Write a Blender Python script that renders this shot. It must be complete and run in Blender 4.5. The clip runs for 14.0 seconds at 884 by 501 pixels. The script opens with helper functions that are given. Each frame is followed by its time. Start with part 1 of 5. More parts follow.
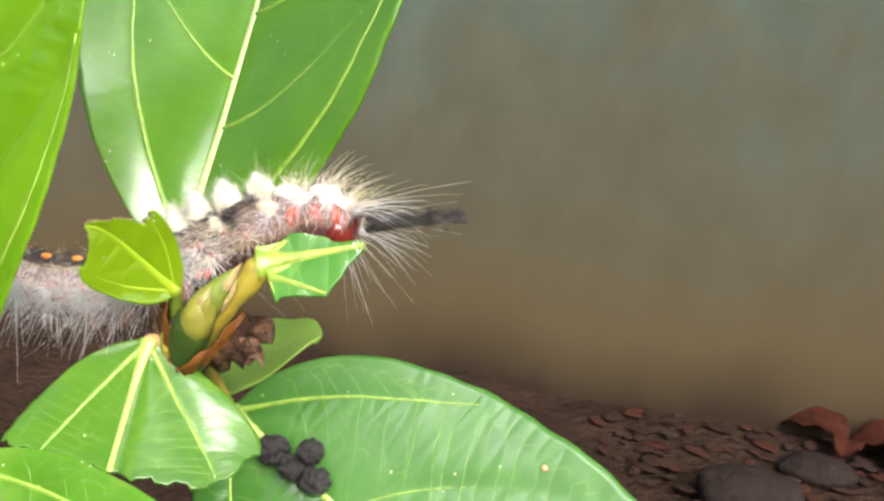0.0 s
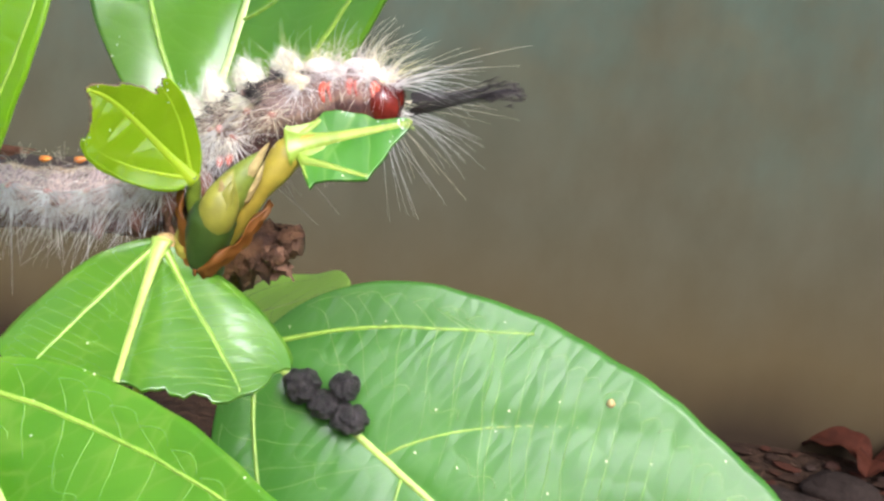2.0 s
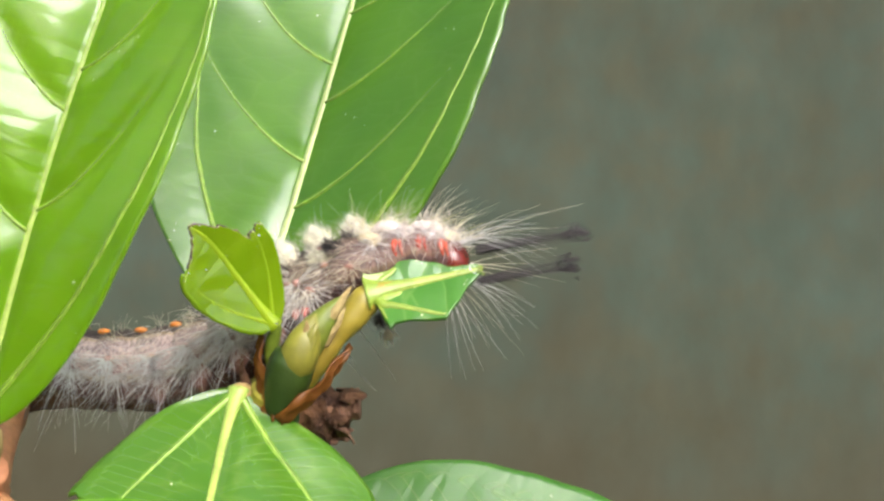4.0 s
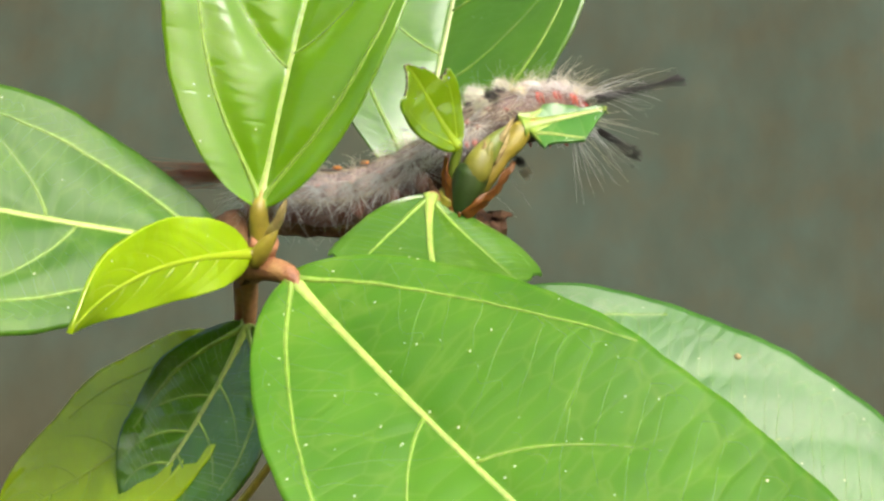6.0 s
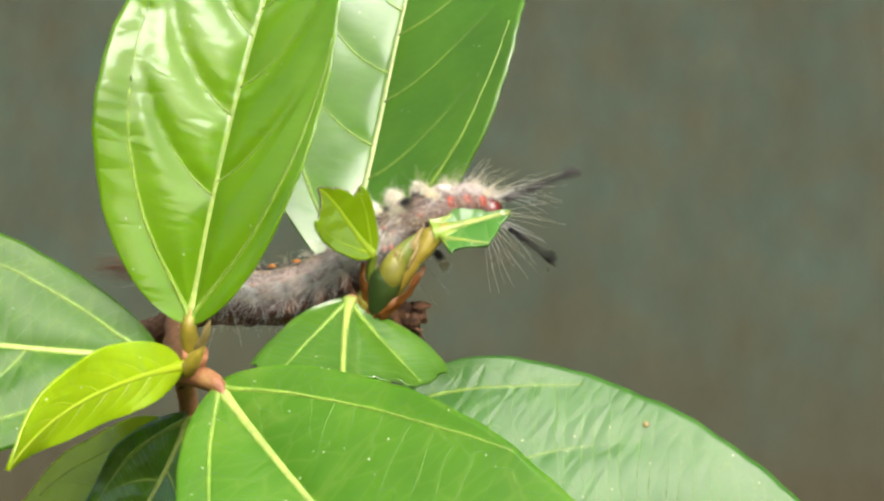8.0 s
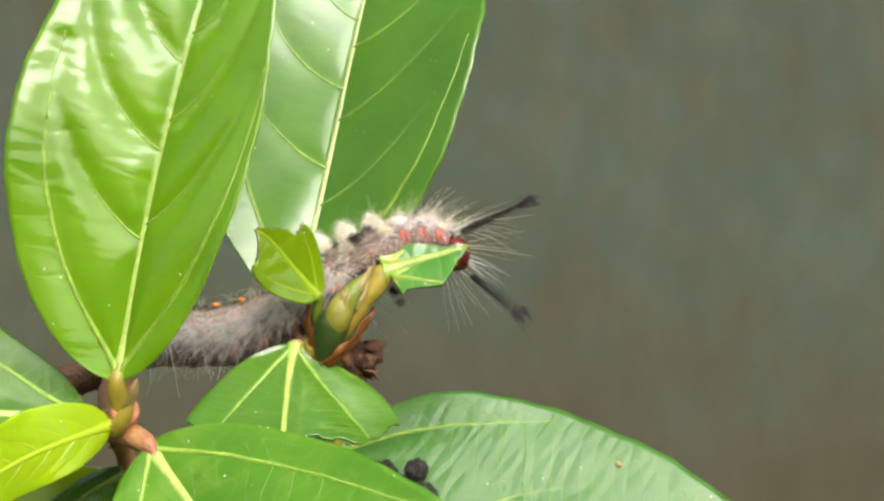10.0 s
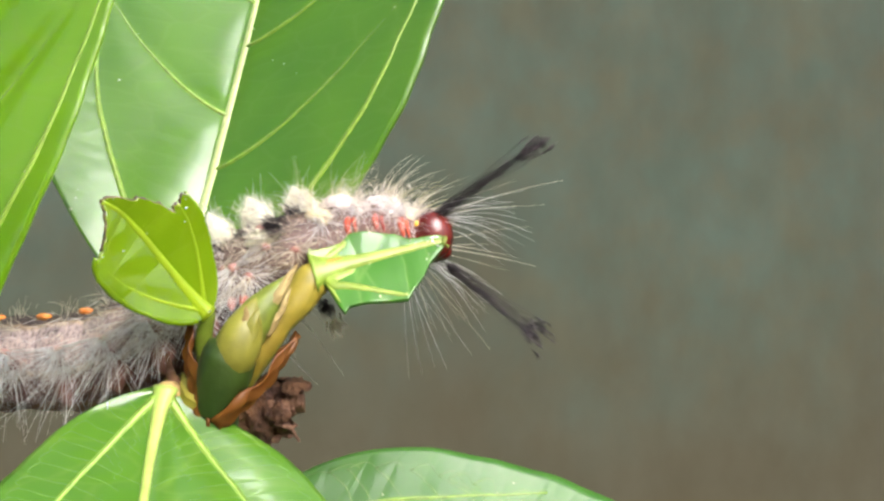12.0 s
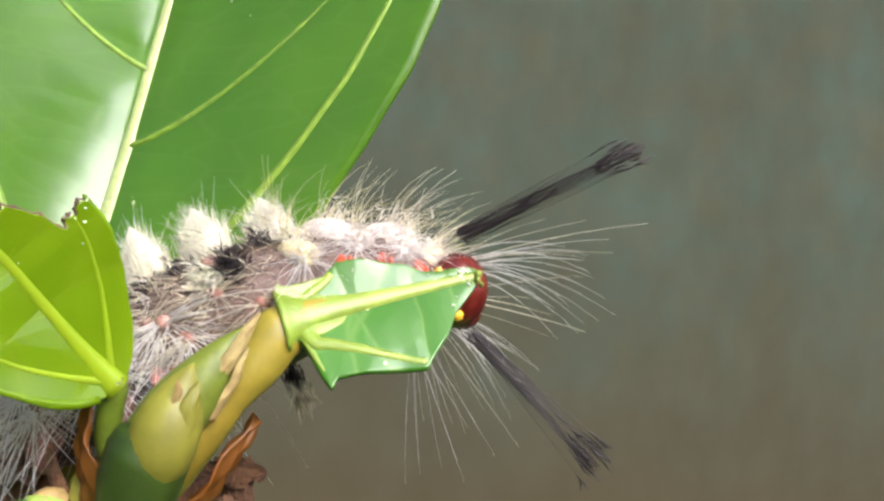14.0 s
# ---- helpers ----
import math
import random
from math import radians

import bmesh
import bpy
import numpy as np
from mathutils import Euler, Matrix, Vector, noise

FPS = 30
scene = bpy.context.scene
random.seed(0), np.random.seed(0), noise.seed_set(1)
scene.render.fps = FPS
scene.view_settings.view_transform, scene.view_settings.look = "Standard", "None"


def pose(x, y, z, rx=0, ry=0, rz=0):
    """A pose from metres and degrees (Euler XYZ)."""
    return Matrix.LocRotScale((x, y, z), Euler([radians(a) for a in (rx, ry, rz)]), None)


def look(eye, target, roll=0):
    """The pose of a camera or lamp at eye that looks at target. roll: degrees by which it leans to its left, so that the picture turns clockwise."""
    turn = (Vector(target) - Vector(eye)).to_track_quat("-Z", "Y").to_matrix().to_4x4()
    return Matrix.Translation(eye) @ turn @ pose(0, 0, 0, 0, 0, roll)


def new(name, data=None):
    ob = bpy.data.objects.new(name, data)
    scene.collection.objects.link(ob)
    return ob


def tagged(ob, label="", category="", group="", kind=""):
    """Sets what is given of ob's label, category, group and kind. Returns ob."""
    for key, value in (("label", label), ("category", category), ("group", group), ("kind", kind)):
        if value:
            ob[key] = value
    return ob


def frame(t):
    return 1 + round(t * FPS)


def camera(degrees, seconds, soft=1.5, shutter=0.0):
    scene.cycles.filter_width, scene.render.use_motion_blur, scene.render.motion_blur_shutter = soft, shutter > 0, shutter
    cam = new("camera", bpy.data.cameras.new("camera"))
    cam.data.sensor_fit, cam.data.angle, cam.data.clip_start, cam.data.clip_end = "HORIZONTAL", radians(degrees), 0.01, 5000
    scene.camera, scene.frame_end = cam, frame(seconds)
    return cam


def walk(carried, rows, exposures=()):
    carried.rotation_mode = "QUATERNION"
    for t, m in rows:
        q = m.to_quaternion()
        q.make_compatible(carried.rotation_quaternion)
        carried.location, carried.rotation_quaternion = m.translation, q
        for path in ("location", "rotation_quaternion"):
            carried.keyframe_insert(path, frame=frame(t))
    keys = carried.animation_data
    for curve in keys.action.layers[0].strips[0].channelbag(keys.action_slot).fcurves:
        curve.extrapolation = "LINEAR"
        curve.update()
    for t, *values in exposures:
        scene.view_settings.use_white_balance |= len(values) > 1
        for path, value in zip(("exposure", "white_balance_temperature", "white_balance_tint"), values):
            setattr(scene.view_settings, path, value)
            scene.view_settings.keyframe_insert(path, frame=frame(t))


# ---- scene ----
cam = camera(46.91, 14.0, soft=2.7)
# seconds, eye, target, lean: a hand-held close-up, about seven centimetres from the caterpillar
PATH = [
    (0.0, (0.01358, 0.00912, 0.30880), (0.00527, 0.07706, 0.29411), 7.28),
    (0.5, (0.01479, 0.01199, 0.30636), (0.00589, 0.07993, 0.29202), 7.28),
    (1.0, (0.01448, 0.01456, 0.30399), (0.00499, 0.08244, 0.28974), 6.91),
    (1.5, (0.01441, 0.01391, 0.30402), (0.00448, 0.08182, 0.29027), 6.83),
    (2.0, (0.01111, 0.01570, 0.29881), (0.00187, 0.08391, 0.28607), 6.54),
    (2.5, (0.00873, 0.01899, 0.29464), (0.00056, 0.08843, 0.29144), 4.35),
    (2.7, (0.00847, 0.02155, 0.29143), (0.00077, 0.09112, 0.29081), 3.78),
    (4.8, (-0.00164, 0.00673, 0.28453), (-0.00358, 0.07559, 0.29695), 4.13),
    (5.0, (-0.00257, 0.00609, 0.28208), (-0.00350, 0.07498, 0.29443), 3.33),
    (5.5, (-0.00330, -0.00298, 0.27597), (-0.00536, 0.06595, 0.28800), 3.50),
    (6.0, (-0.00803, -0.00518, 0.27063), (-0.01011, 0.06372, 0.28283), 3.58),
    (6.5, (-0.00883, -0.00764, 0.27285), (-0.01169, 0.06128, 0.28474), 4.31),
    (7.0, (-0.00627, -0.01316, 0.27885), (-0.00863, 0.05615, 0.28838), 4.00),
    (7.5, (-0.00169, -0.01333, 0.28139), (-0.00481, 0.05602, 0.29039), 3.35),
    (7.7, (-0.00017, -0.01454, 0.28039), (-0.00388, 0.05470, 0.28998), 2.86),
    (9.8, (0.00306, -0.00929, 0.28644), (-0.00140, 0.06023, 0.29322), 1.66),
    (10.0, (0.00435, -0.00890, 0.28684), (0.00007, 0.06058, 0.29418), 1.66),
    (10.5, (0.00466, -0.00941, 0.28665), (0.00052, 0.06004, 0.29431), 2.14),
    (11.0, (0.00087, 0.01142, 0.28815), (0.00040, 0.08109, 0.29491), 2.75),
    (11.5, (-0.00086, 0.01590, 0.28908), (-0.00045, 0.08564, 0.29506), 3.21),
    (12.0, (-0.00056, 0.01926, 0.29017), (0.00204, 0.08890, 0.29674), 2.97),
    (12.5, (-0.00069, 0.01988, 0.28929), (0.00430, 0.08947, 0.29502), 3.14),
    (13.0, (-0.00324, 0.03083, 0.29285), (0.00331, 0.10037, 0.29745), 4.07),
    (13.5, (-0.00450, 0.03578, 0.29429), (0.00419, 0.10503, 0.29963), 4.89),
    (14.0, (-0.00423, 0.03573, 0.29410), (0.00484, 0.10501, 0.29829), 4.67),
]
EXPOSURE, KELVIN, TINT = 1.21, 6600, 6
walk(cam, [(t, look(e, g, r)) for t, e, g, r in PATH], exposures=[(0.0, EXPOSURE + 0.32, KELVIN - 400, TINT + 8), (1.0, EXPOSURE + 0.31, KELVIN - 650, TINT + 12), (1.9, EXPOSURE + 0.24, KELVIN - 750, TINT + 9), (2.7, EXPOSURE + 0.14, KELVIN - 400, TINT + 7), (4.8, EXPOSURE - 0.05, KELVIN - 250, TINT + 5), (6.3, EXPOSURE - 0.02, KELVIN, TINT + 2), (7.7, EXPOSURE - 0.07, KELVIN, TINT + 2), (9.8, EXPOSURE - 0.08, KELVIN - 50, TINT + 3), (10.6, EXPOSURE - 0.03, KELVIN - 100, TINT + 5), (11.5, EXPOSURE + 0.13, KELVIN - 200, TINT + 7), (13.0, EXPOSURE + 0.10, KELVIN - 600, TINT + 9), (14.0, EXPOSURE + 0.0, KELVIN - 450, TINT + 8)])

MM = 0.001

# ---------- light ----------
world = bpy.data.worlds.new("sky")
scene.world = world
world.use_nodes = True
SUN_EL, SUN_AZ = radians(41), radians(153)
wn = world.node_tree.nodes
sky = wn.new("ShaderNodeTexSky")
sky.sky_type, sky.sun_disc, sky.sun_elevation, sky.sun_rotation = "NISHITA", False, SUN_EL, SUN_AZ
sky.dust_density, sky.air_density, sky.ozone_density = 8.0, 0.8, 1.0
wn["Background"].inputs[1].default_value = 0.12
world.node_tree.links.new(sky.outputs[0], wn["Background"].inputs[0])
sun = new("sun", bpy.data.lights.new("sun", "SUN"))
sun.data.energy, sun.data.angle, sun.data.color = 1.7, radians(46), (0.95, 0.98, 1.0)
# the sun's way: veiled, from the open side behind the camera
sun.matrix_world = look((0, 0, 1), (math.sin(SUN_AZ) * -math.cos(SUN_EL), -math.cos(SUN_AZ) * math.cos(SUN_EL), 1 - math.sin(SUN_EL)))


# ---------- materials ----------
def material(name):
    m = bpy.data.materials.new(name)
    m.use_nodes = True
    n, l = m.node_tree.nodes, m.node_tree.links
    return m, n, l, n["Principled BSDF"]


def noise_node(n, l, vec, scale, detail=4.0, rough=0.55):
    t = n.new("ShaderNodeTexNoise")
    t.inputs["Scale"].default_value, t.inputs["Detail"].default_value, t.inputs["Roughness"].default_value = scale, detail, rough
    l.new(vec, t.inputs["Vector"])
    return t


def ramp_node(n, l, fac, stops):
    r = n.new("ShaderNodeValToRGB")
    el = r.color_ramp.elements
    while len(el) < len(stops):
        el.new(0.5)
    for e, (p, c) in zip(el, stops):
        e.position, e.color = p, (*c, 1)
    l.new(fac, r.inputs[0])
    return r


def mix_node(n, l, fac, a, b, kind="MIX"):
    x = n.new("ShaderNodeMix")
    x.data_type, x.blend_type = "RGBA", kind
    for sock, v in ((x.inputs[0], fac), (x.inputs[6], a), (x.inputs[7], b)):
        if isinstance(v, (int, float)):
            sock.default_value = v
        elif isinstance(v, tuple):
            sock.default_value = (*v, 1)
        else:
            l.new(v, sock)
    return x.outputs[2]


def bump_node(n, l, height, strength, dist, under=None):
    b = n.new("ShaderNodeBump")
    b.inputs["Strength"].default_value, b.inputs["Distance"].default_value = strength, dist
    l.new(height, b.inputs["Height"])
    if under is not None:
        l.new(under, b.inputs["Normal"])
    return b.outputs[0]


def math_node(n, l, op, a, b=0.0):
    x = n.new("ShaderNodeMath")
    x.operation = op
    for sock, v in zip(x.inputs, (a, b)):
        if isinstance(v, (int, float)):
            sock.default_value = v
        else:
            l.new(v, sock)
    return x.outputs[0]


def simple_mat(name, low, high, scale, rough=0.5, bump=0.0, dist=0.0001, detail=5.0, sss=0.0):
    """A surface whose colour wanders between two tones, with matching relief. scale: per metre."""
    m, n, l, b = material(name)
    co = n.new("ShaderNodeTexCoord").outputs["Object"]
    t1, t2 = noise_node(n, l, co, scale, detail), noise_node(n, l, co, scale * 7, 3.0)
    c = ramp_node(n, l, t1.outputs[0], ((0.3, low), (0.7, high)))
    d = ramp_node(n, l, t2.outputs[0], ((0.3, (0.75, 0.75, 0.75)), (0.7, (1.15, 1.15, 1.15))))
    l.new(mix_node(n, l, 1.0, c.outputs[0], d.outputs[0], "MULTIPLY"), b.inputs["Base Color"])
    b.inputs["Roughness"].default_value = rough
    if bump:
        l.new(bump_node(n, l, t2.outputs[0], bump, dist), b.inputs["Normal"])
    if sss:
        b.inputs["Subsurface Weight"].default_value = sss
        b.inputs["Subsurface Radius"].default_value = (0.001, 0.001, 0.0005)
    return m


def leaf_mat(name, dark, light, vein, through_col, rough=0.3, fac=0.45, coat=0.9, gloss=0.14, flecks=0.57, relief=1.0, net_line=0.2):
    """A leaf blade: a net of paler veinlets, quilted relief, waxy gloss, and light that comes through. UV is in centimetres on the blade."""
    m, n, l, b = material(name)
    uv = n.new("ShaderNodeTexCoord").outputs["UV"]
    mp = n.new("ShaderNodeMapping")
    mp.inputs["Scale"].default_value = (7.0, 2.6, 1.0)
    l.new(uv, mp.inputs[0])
    wob = noise_node(n, l, uv, 6.0, 2.0)
    vec = mix_node(n, l, 0.22, mp.outputs[0], wob.outputs[1], "ADD")
    net = n.new("ShaderNodeTexVoronoi")
    net.feature = "DISTANCE_TO_EDGE"
    l.new(vec, net.inputs["Vector"])
    net.inputs["Scale"].default_value = 1.0
    fine = n.new("ShaderNodeTexVoronoi")
    fine.feature = "DISTANCE_TO_EDGE"
    fine.inputs["Scale"].default_value = 22.0
    l.new(uv, fine.inputs["Vector"])
    broad = noise_node(n, l, uv, 1.6, 3.0)
    base = ramp_node(n, l, broad.outputs[0], ((0.3, dark), (0.72, light))).outputs[0]
    line = ramp_node(n, l, net.outputs["Distance"], ((0.0, (net_line,) * 3), (0.06, (0.0, 0.0, 0.0)))).outputs[0]
    col = mix_node(n, l, line, base, vein)
    # pale flecks of dust and wax; on the eaten stump, painted wet sparkle
    dots = n.new("ShaderNodeTexVoronoi")
    dots.inputs["Scale"].default_value = 9.0
    l.new(uv, dots.inputs["Vector"])
    sel = noise_node(n, l, uv, 5.0, 1.0)
    dot = math_node(n, l, "MULTIPLY", math_node(n, l, "LESS_THAN", dots.outputs["Distance"], 0.07), math_node(n, l, "GREATER_THAN", sel.outputs[0], flecks))
    col = mix_node(n, l, dot, col, (0.78, 0.78, 0.42))
    l.new(col, b.inputs["Base Color"])
    rr = ramp_node(n, l, broad.outputs[0], ((0.25, (rough - 0.05,) * 3), (0.8, (rough + 0.12,) * 3)))
    l.new(rr.outputs[0], b.inputs["Roughness"])
    quilt = ramp_node(n, l, net.outputs["Distance"], ((0.0, (0, 0, 0)), (0.5, (1, 1, 1)))).outputs[0]
    nrm = bump_node(n, l, quilt, 0.4, 0.0001 * relief)
    nrm = bump_node(n, l, fine.outputs["Distance"], 0.12, 0.00004, nrm)
    l.new(nrm, b.inputs["Normal"])
    l.new(nrm, b.inputs["Coat Normal"])
    b.inputs["Coat Weight"].default_value, b.inputs["Coat Roughness"].default_value = coat, gloss
    b.inputs["Coat IOR"].default_value = 1.85
    b.inputs["Specular IOR Level"].default_value = 0.25
    tr = n.new("ShaderNodeBsdfTranslucent")
    l.new(mix_node(n, l, line, through_col, tuple(c * 0.75 for c in through_col)), tr.inputs[0])
    mx = n.new("ShaderNodeMixShader")
    mx.inputs[0].default_value = fac
    l.new(b.outputs[0], mx.inputs[1])
    l.new(tr.outputs[0], mx.inputs[2])
    l.new(mx.outputs[0], n["Material Output"].inputs[0])
    return m


LEAF = leaf_mat("leaf_green", (0.105, 0.235, 0.004), (0.16, 0.32, 0.008), (0.30, 0.45, 0.06), (0.52, 0.82, 0.01), 0.30, 0.45, 0.75, 0.07, relief=0.95)
LEAF_SATIN = leaf_mat("leaf_green_satin", (0.047, 0.162, 0.004), (0.082, 0.228, 0.008), (0.28, 0.42, 0.06), (0.38, 0.68, 0.01), 0.5, 0.38, 0.12, 0.24, 0.36, 1.2, 0.24)
LEAF_BROAD = leaf_mat("leaf_green_broad", (0.034, 0.115, 0.004), (0.058, 0.165, 0.008), (0.26, 0.40, 0.06), (0.32, 0.56, 0.01), 0.48, 0.34, 0.1, 0.24, relief=1.4)
LEAF_SHOULDER = leaf_mat("leaf_green_shiny", (0.044, 0.136, 0.006), (0.074, 0.195, 0.011), (0.26, 0.40, 0.06), (0.34, 0.6, 0.01), 0.42, 0.34, 0.7, 0.15, relief=0.8)
LEAF_TALL = leaf_mat("leaf_green_tall", (0.052, 0.155, 0.005), (0.090, 0.225, 0.009), (0.30, 0.46, 0.08), (0.34, 0.62, 0.01), 0.34, 0.36, 0.6, 0.2, 0.6, 0.6, 0.1)
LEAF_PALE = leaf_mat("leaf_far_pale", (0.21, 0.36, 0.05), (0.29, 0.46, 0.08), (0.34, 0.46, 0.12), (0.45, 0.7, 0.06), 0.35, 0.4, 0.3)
LEAF_DARK = leaf_mat("leaf_deep_green", (0.040, 0.122, 0.006), (0.068, 0.18, 0.010), (0.18, 0.30, 0.05), (0.25, 0.5, 0.01), 0.24, 0.3)
LEAF_YOUNG = leaf_mat("leaf_young", (0.30, 0.46, 0.004), (0.38, 0.54, 0.008), (0.44, 0.52, 0.03), (0.68, 0.86, 0.01), 0.24, 0.5)
LEAF_BITTEN = leaf_mat("leaf_young_bitten", (0.125, 0.235, 0.002), (0.20, 0.325, 0.004), (0.34, 0.44, 0.03), (0.54, 0.72, 0.005), 0.2, 0.42, 1.0, 0.06, relief=2.5)
LEAF_BACK = leaf_mat("leaf_pale_green", (0.032, 0.125, 0.012), (0.054, 0.172, 0.021), (0.28, 0.45, 0.14), (0.20, 0.48, 0.03), 0.46, 0.3, 0.2, 0.2, 0.5, 1.5, 0.06)
VEINLET = simple_mat("veinlet_pale_green", (0.115, 0.25, 0.022), (0.17, 0.315, 0.042), 300, 0.4)
VEIN = simple_mat("vein_yellow_green", (0.225, 0.33, 0.055), (0.31, 0.405, 0.085), 300, 0.42, 0.2, 0.0001)
VEIN_PALE = simple_mat("vein_cream_green", (0.30, 0.37, 0.13), (0.40, 0.45, 0.19), 300, 0.42, 0.2, 0.0001)
VEIN_SIDE = simple_mat("vein_pale_green", (0.145, 0.26, 0.020), (0.215, 0.335, 0.042), 300, 0.42, 0.2, 0.0001)
VEIN_YELLOW = leaf_mat("vein_yellow", (0.40, 0.51, 0.015), (0.47, 0.56, 0.03), (0.47, 0.56, 0.03), (0.72, 0.88, 0.02), 0.3, 0.45)
VEIN_YOUNG = leaf_mat("vein_young", (0.30, 0.44, 0.012), (0.38, 0.50, 0.02), (0.38, 0.50, 0.02), (0.66, 0.84, 0.02), 0.3, 0.45)
PETIOLE = simple_mat("petiole_olive", (0.16, 0.18, 0.015), (0.31, 0.235, 0.035), 250, 0.4, 0.2, 0.0001)
RED_STALK = simple_mat("reddish_stalk", (0.33, 0.13, 0.065), (0.47, 0.25, 0.12), 260, 0.5, 0.4, 0.0002)
PINK_STALK = simple_mat("pinkish_stalk", (0.22, 0.075, 0.035), (0.36, 0.21, 0.08), 420, 0.5, 0.5, 0.0003)
TAN_STALK = simple_mat("tan_stalk", (0.33, 0.21, 0.08), (0.44, 0.36, 0.12), 260, 0.5, 0.3, 0.0002)
BARK = simple_mat("brown_bark", (0.10, 0.05, 0.03), (0.27, 0.14, 0.075), 400, 0.8, 0.9, 0.0005)
DRY = simple_mat("dry_scale", (0.055, 0.022, 0.010), (0.21, 0.10, 0.038), 500, 0.8, 0.9, 0.0005)
SCALE_TAN = simple_mat("tan_scale", (0.25, 0.17, 0.06), (0.40, 0.32, 0.13), 500, 0.6, 0.4, 0.0002)
BUD = simple_mat("bud_green", (0.085, 0.135, 0.010), (0.15, 0.175, 0.02), 220, 0.5, 0.2, 0.0002)
WEB = simple_mat("vein_web_yellow_green", (0.185, 0.275, 0.028), (0.28, 0.35, 0.065), 200, 0.35, 0.4, 0.0001, sss=0.2)
BUD_CUP = simple_mat("bud_cup_dark_green", (0.010, 0.030, 0.002), (0.030, 0.055, 0.004), 200, 0.5, 0.3, 0.0002)
BUD_PALE = simple_mat("bud_pale_yellow", (0.135, 0.125, 0.010), (0.21, 0.21, 0.028), 150, 0.5, 0.3, 0.0001, sss=0.2)
SHEATH = leaf_mat("sheath_rust", (0.13, 0.05, 0.010), (0.25, 0.11, 0.022), (0.34, 0.16, 0.04), (0.60, 0.24, 0.03), 0.45, 0.45, 0.2, 0.25, 2.0)
GLINT = simple_mat("glint_white", (0.75, 0.80, 0.62), (0.85, 0.88, 0.76), 900, 0.12, sss=0.4)
BITE = simple_mat("bitten_edge", (0.05, 0.03, 0.015), (0.16, 0.10, 0.04), 900, 0.8)
LEAF_STUB = leaf_mat("leaf_freshly_eaten", (0.030, 0.130, 0.005), (0.058, 0.195, 0.014), (0.28, 0.42, 0.10), (0.20, 0.5, 0.01), 0.42, 0.15, 0.35, 0.12, 0.42, 1.4)
STUB_STALK = simple_mat("petiole_tan_olive", (0.185, 0.125, 0.010), (0.265, 0.225, 0.024), 160, 0.45, 0.3, 0.0001, sss=0.15)
GREEN_STALK = simple_mat("petiole_green", (0.085, 0.145, 0.010), (0.15, 0.20, 0.02), 220, 0.45, 0.2, 0.0001, sss=0.15)
FRASS = simple_mat("frass_black", (0.008, 0.007, 0.007), (0.03, 0.025, 0.024), 1200, 0.28, 0.9, 0.0003)


# ---------- mesh helpers ----------
def mesh_of(name, verts, faces, mat, uvs=None, smooth=True):
    me = bpy.data.meshes.new(name)
    me.from_pydata([tuple(v) for v in verts], [], faces)
    if uvs is not None:
        lay = me.uv_layers.new(name="UVMap")
        idx = np.empty(len(me.loops), dtype=np.int32)
        me.loops.foreach_get("vertex_index", idx)
        lay.data.foreach_set("uv", np.asarray(uvs, dtype=np.float32)[idx].ravel())
    if smooth:
        me.polygons.foreach_set("use_smooth", np.ones(len(me.polygons), dtype=bool))
    me.materials.append(mat)
    me.update()
    return me


def put(name, me, parent=None, label=""):
    ob = new(name, me)
    if parent is not None:
        ob.parent = parent
    return tagged(ob, label=label)


def unit(v):
    v = np.asarray(v, float)
    return v / np.maximum(np.linalg.norm(v, axis=-1, keepdims=True), 1e-12)


def catmull(pts, n):
    """n points on a smooth line through pts."""
    P = np.asarray(pts, float)
    P = np.vstack([2 * P[0] - P[1], P, 2 * P[-1] - P[-2]])
    out = []
    for x in np.linspace(0, len(pts) - 1, n):
        i = min(int(x), len(pts) - 2)
        t = x - i
        a, b, c, d = P[i : i + 4]
        out.append(0.5 * (2 * b + (c - a) * t + (2 * a - 5 * b + 4 * c - d) * t * t + (3 * b - a - 3 * c + d) * t**3))
    return np.array(out)


def tube(line, radii, sides=10, up=(0, 0, 1), flat=1.0, lump=0.0, seed=0):
    """Vertices and faces of a closed tapering tube along a line (mm). flat: height over width."""
    rnd = np.random.RandomState(seed)
    line, radii = np.asarray(line, float), np.asarray(radii, float)
    T = unit(np.gradient(line, axis=0))
    U = np.asarray(up, float)[None] - (T @ np.asarray(up, float))[:, None] * T
    U = unit(np.where(np.linalg.norm(U, axis=1, keepdims=True) < 1e-3, np.array([[0.0, 1.0, 0.3]]), U))
    S = np.cross(T, U)
    a = np.linspace(0, 2 * np.pi, sides, endpoint=False)
    r = radii[:, None] * (1 + lump * rnd.randn(len(line), sides))
    ring = line[:, None] + r[..., None] * (np.cos(a)[None, :, None] * S[:, None] + flat * np.sin(a)[None, :, None] * U[:, None])
    v = list(ring.reshape(-1, 3)) + [line[0], line[-1]]
    k, n = sides, len(line)
    f = [(i * k + j, i * k + (j + 1) % k, (i + 1) * k + (j + 1) % k, (i + 1) * k + j) for i in range(n - 1) for j in range(k)]
    f += [(n * k, (j + 1) % k, j) for j in range(k)] + [(n * k + 1, (n - 1) * k + j, (n - 1) * k + (j + 1) % k) for j in range(k)]
    return np.array(v), f


def joined(pieces):
    v, f, o = [], [], 0
    for a, b in pieces:
        v.append(np.asarray(a))
        f += [tuple(i + o for i in q) for q in b]
        o += len(a)
    return np.vstack(v), f


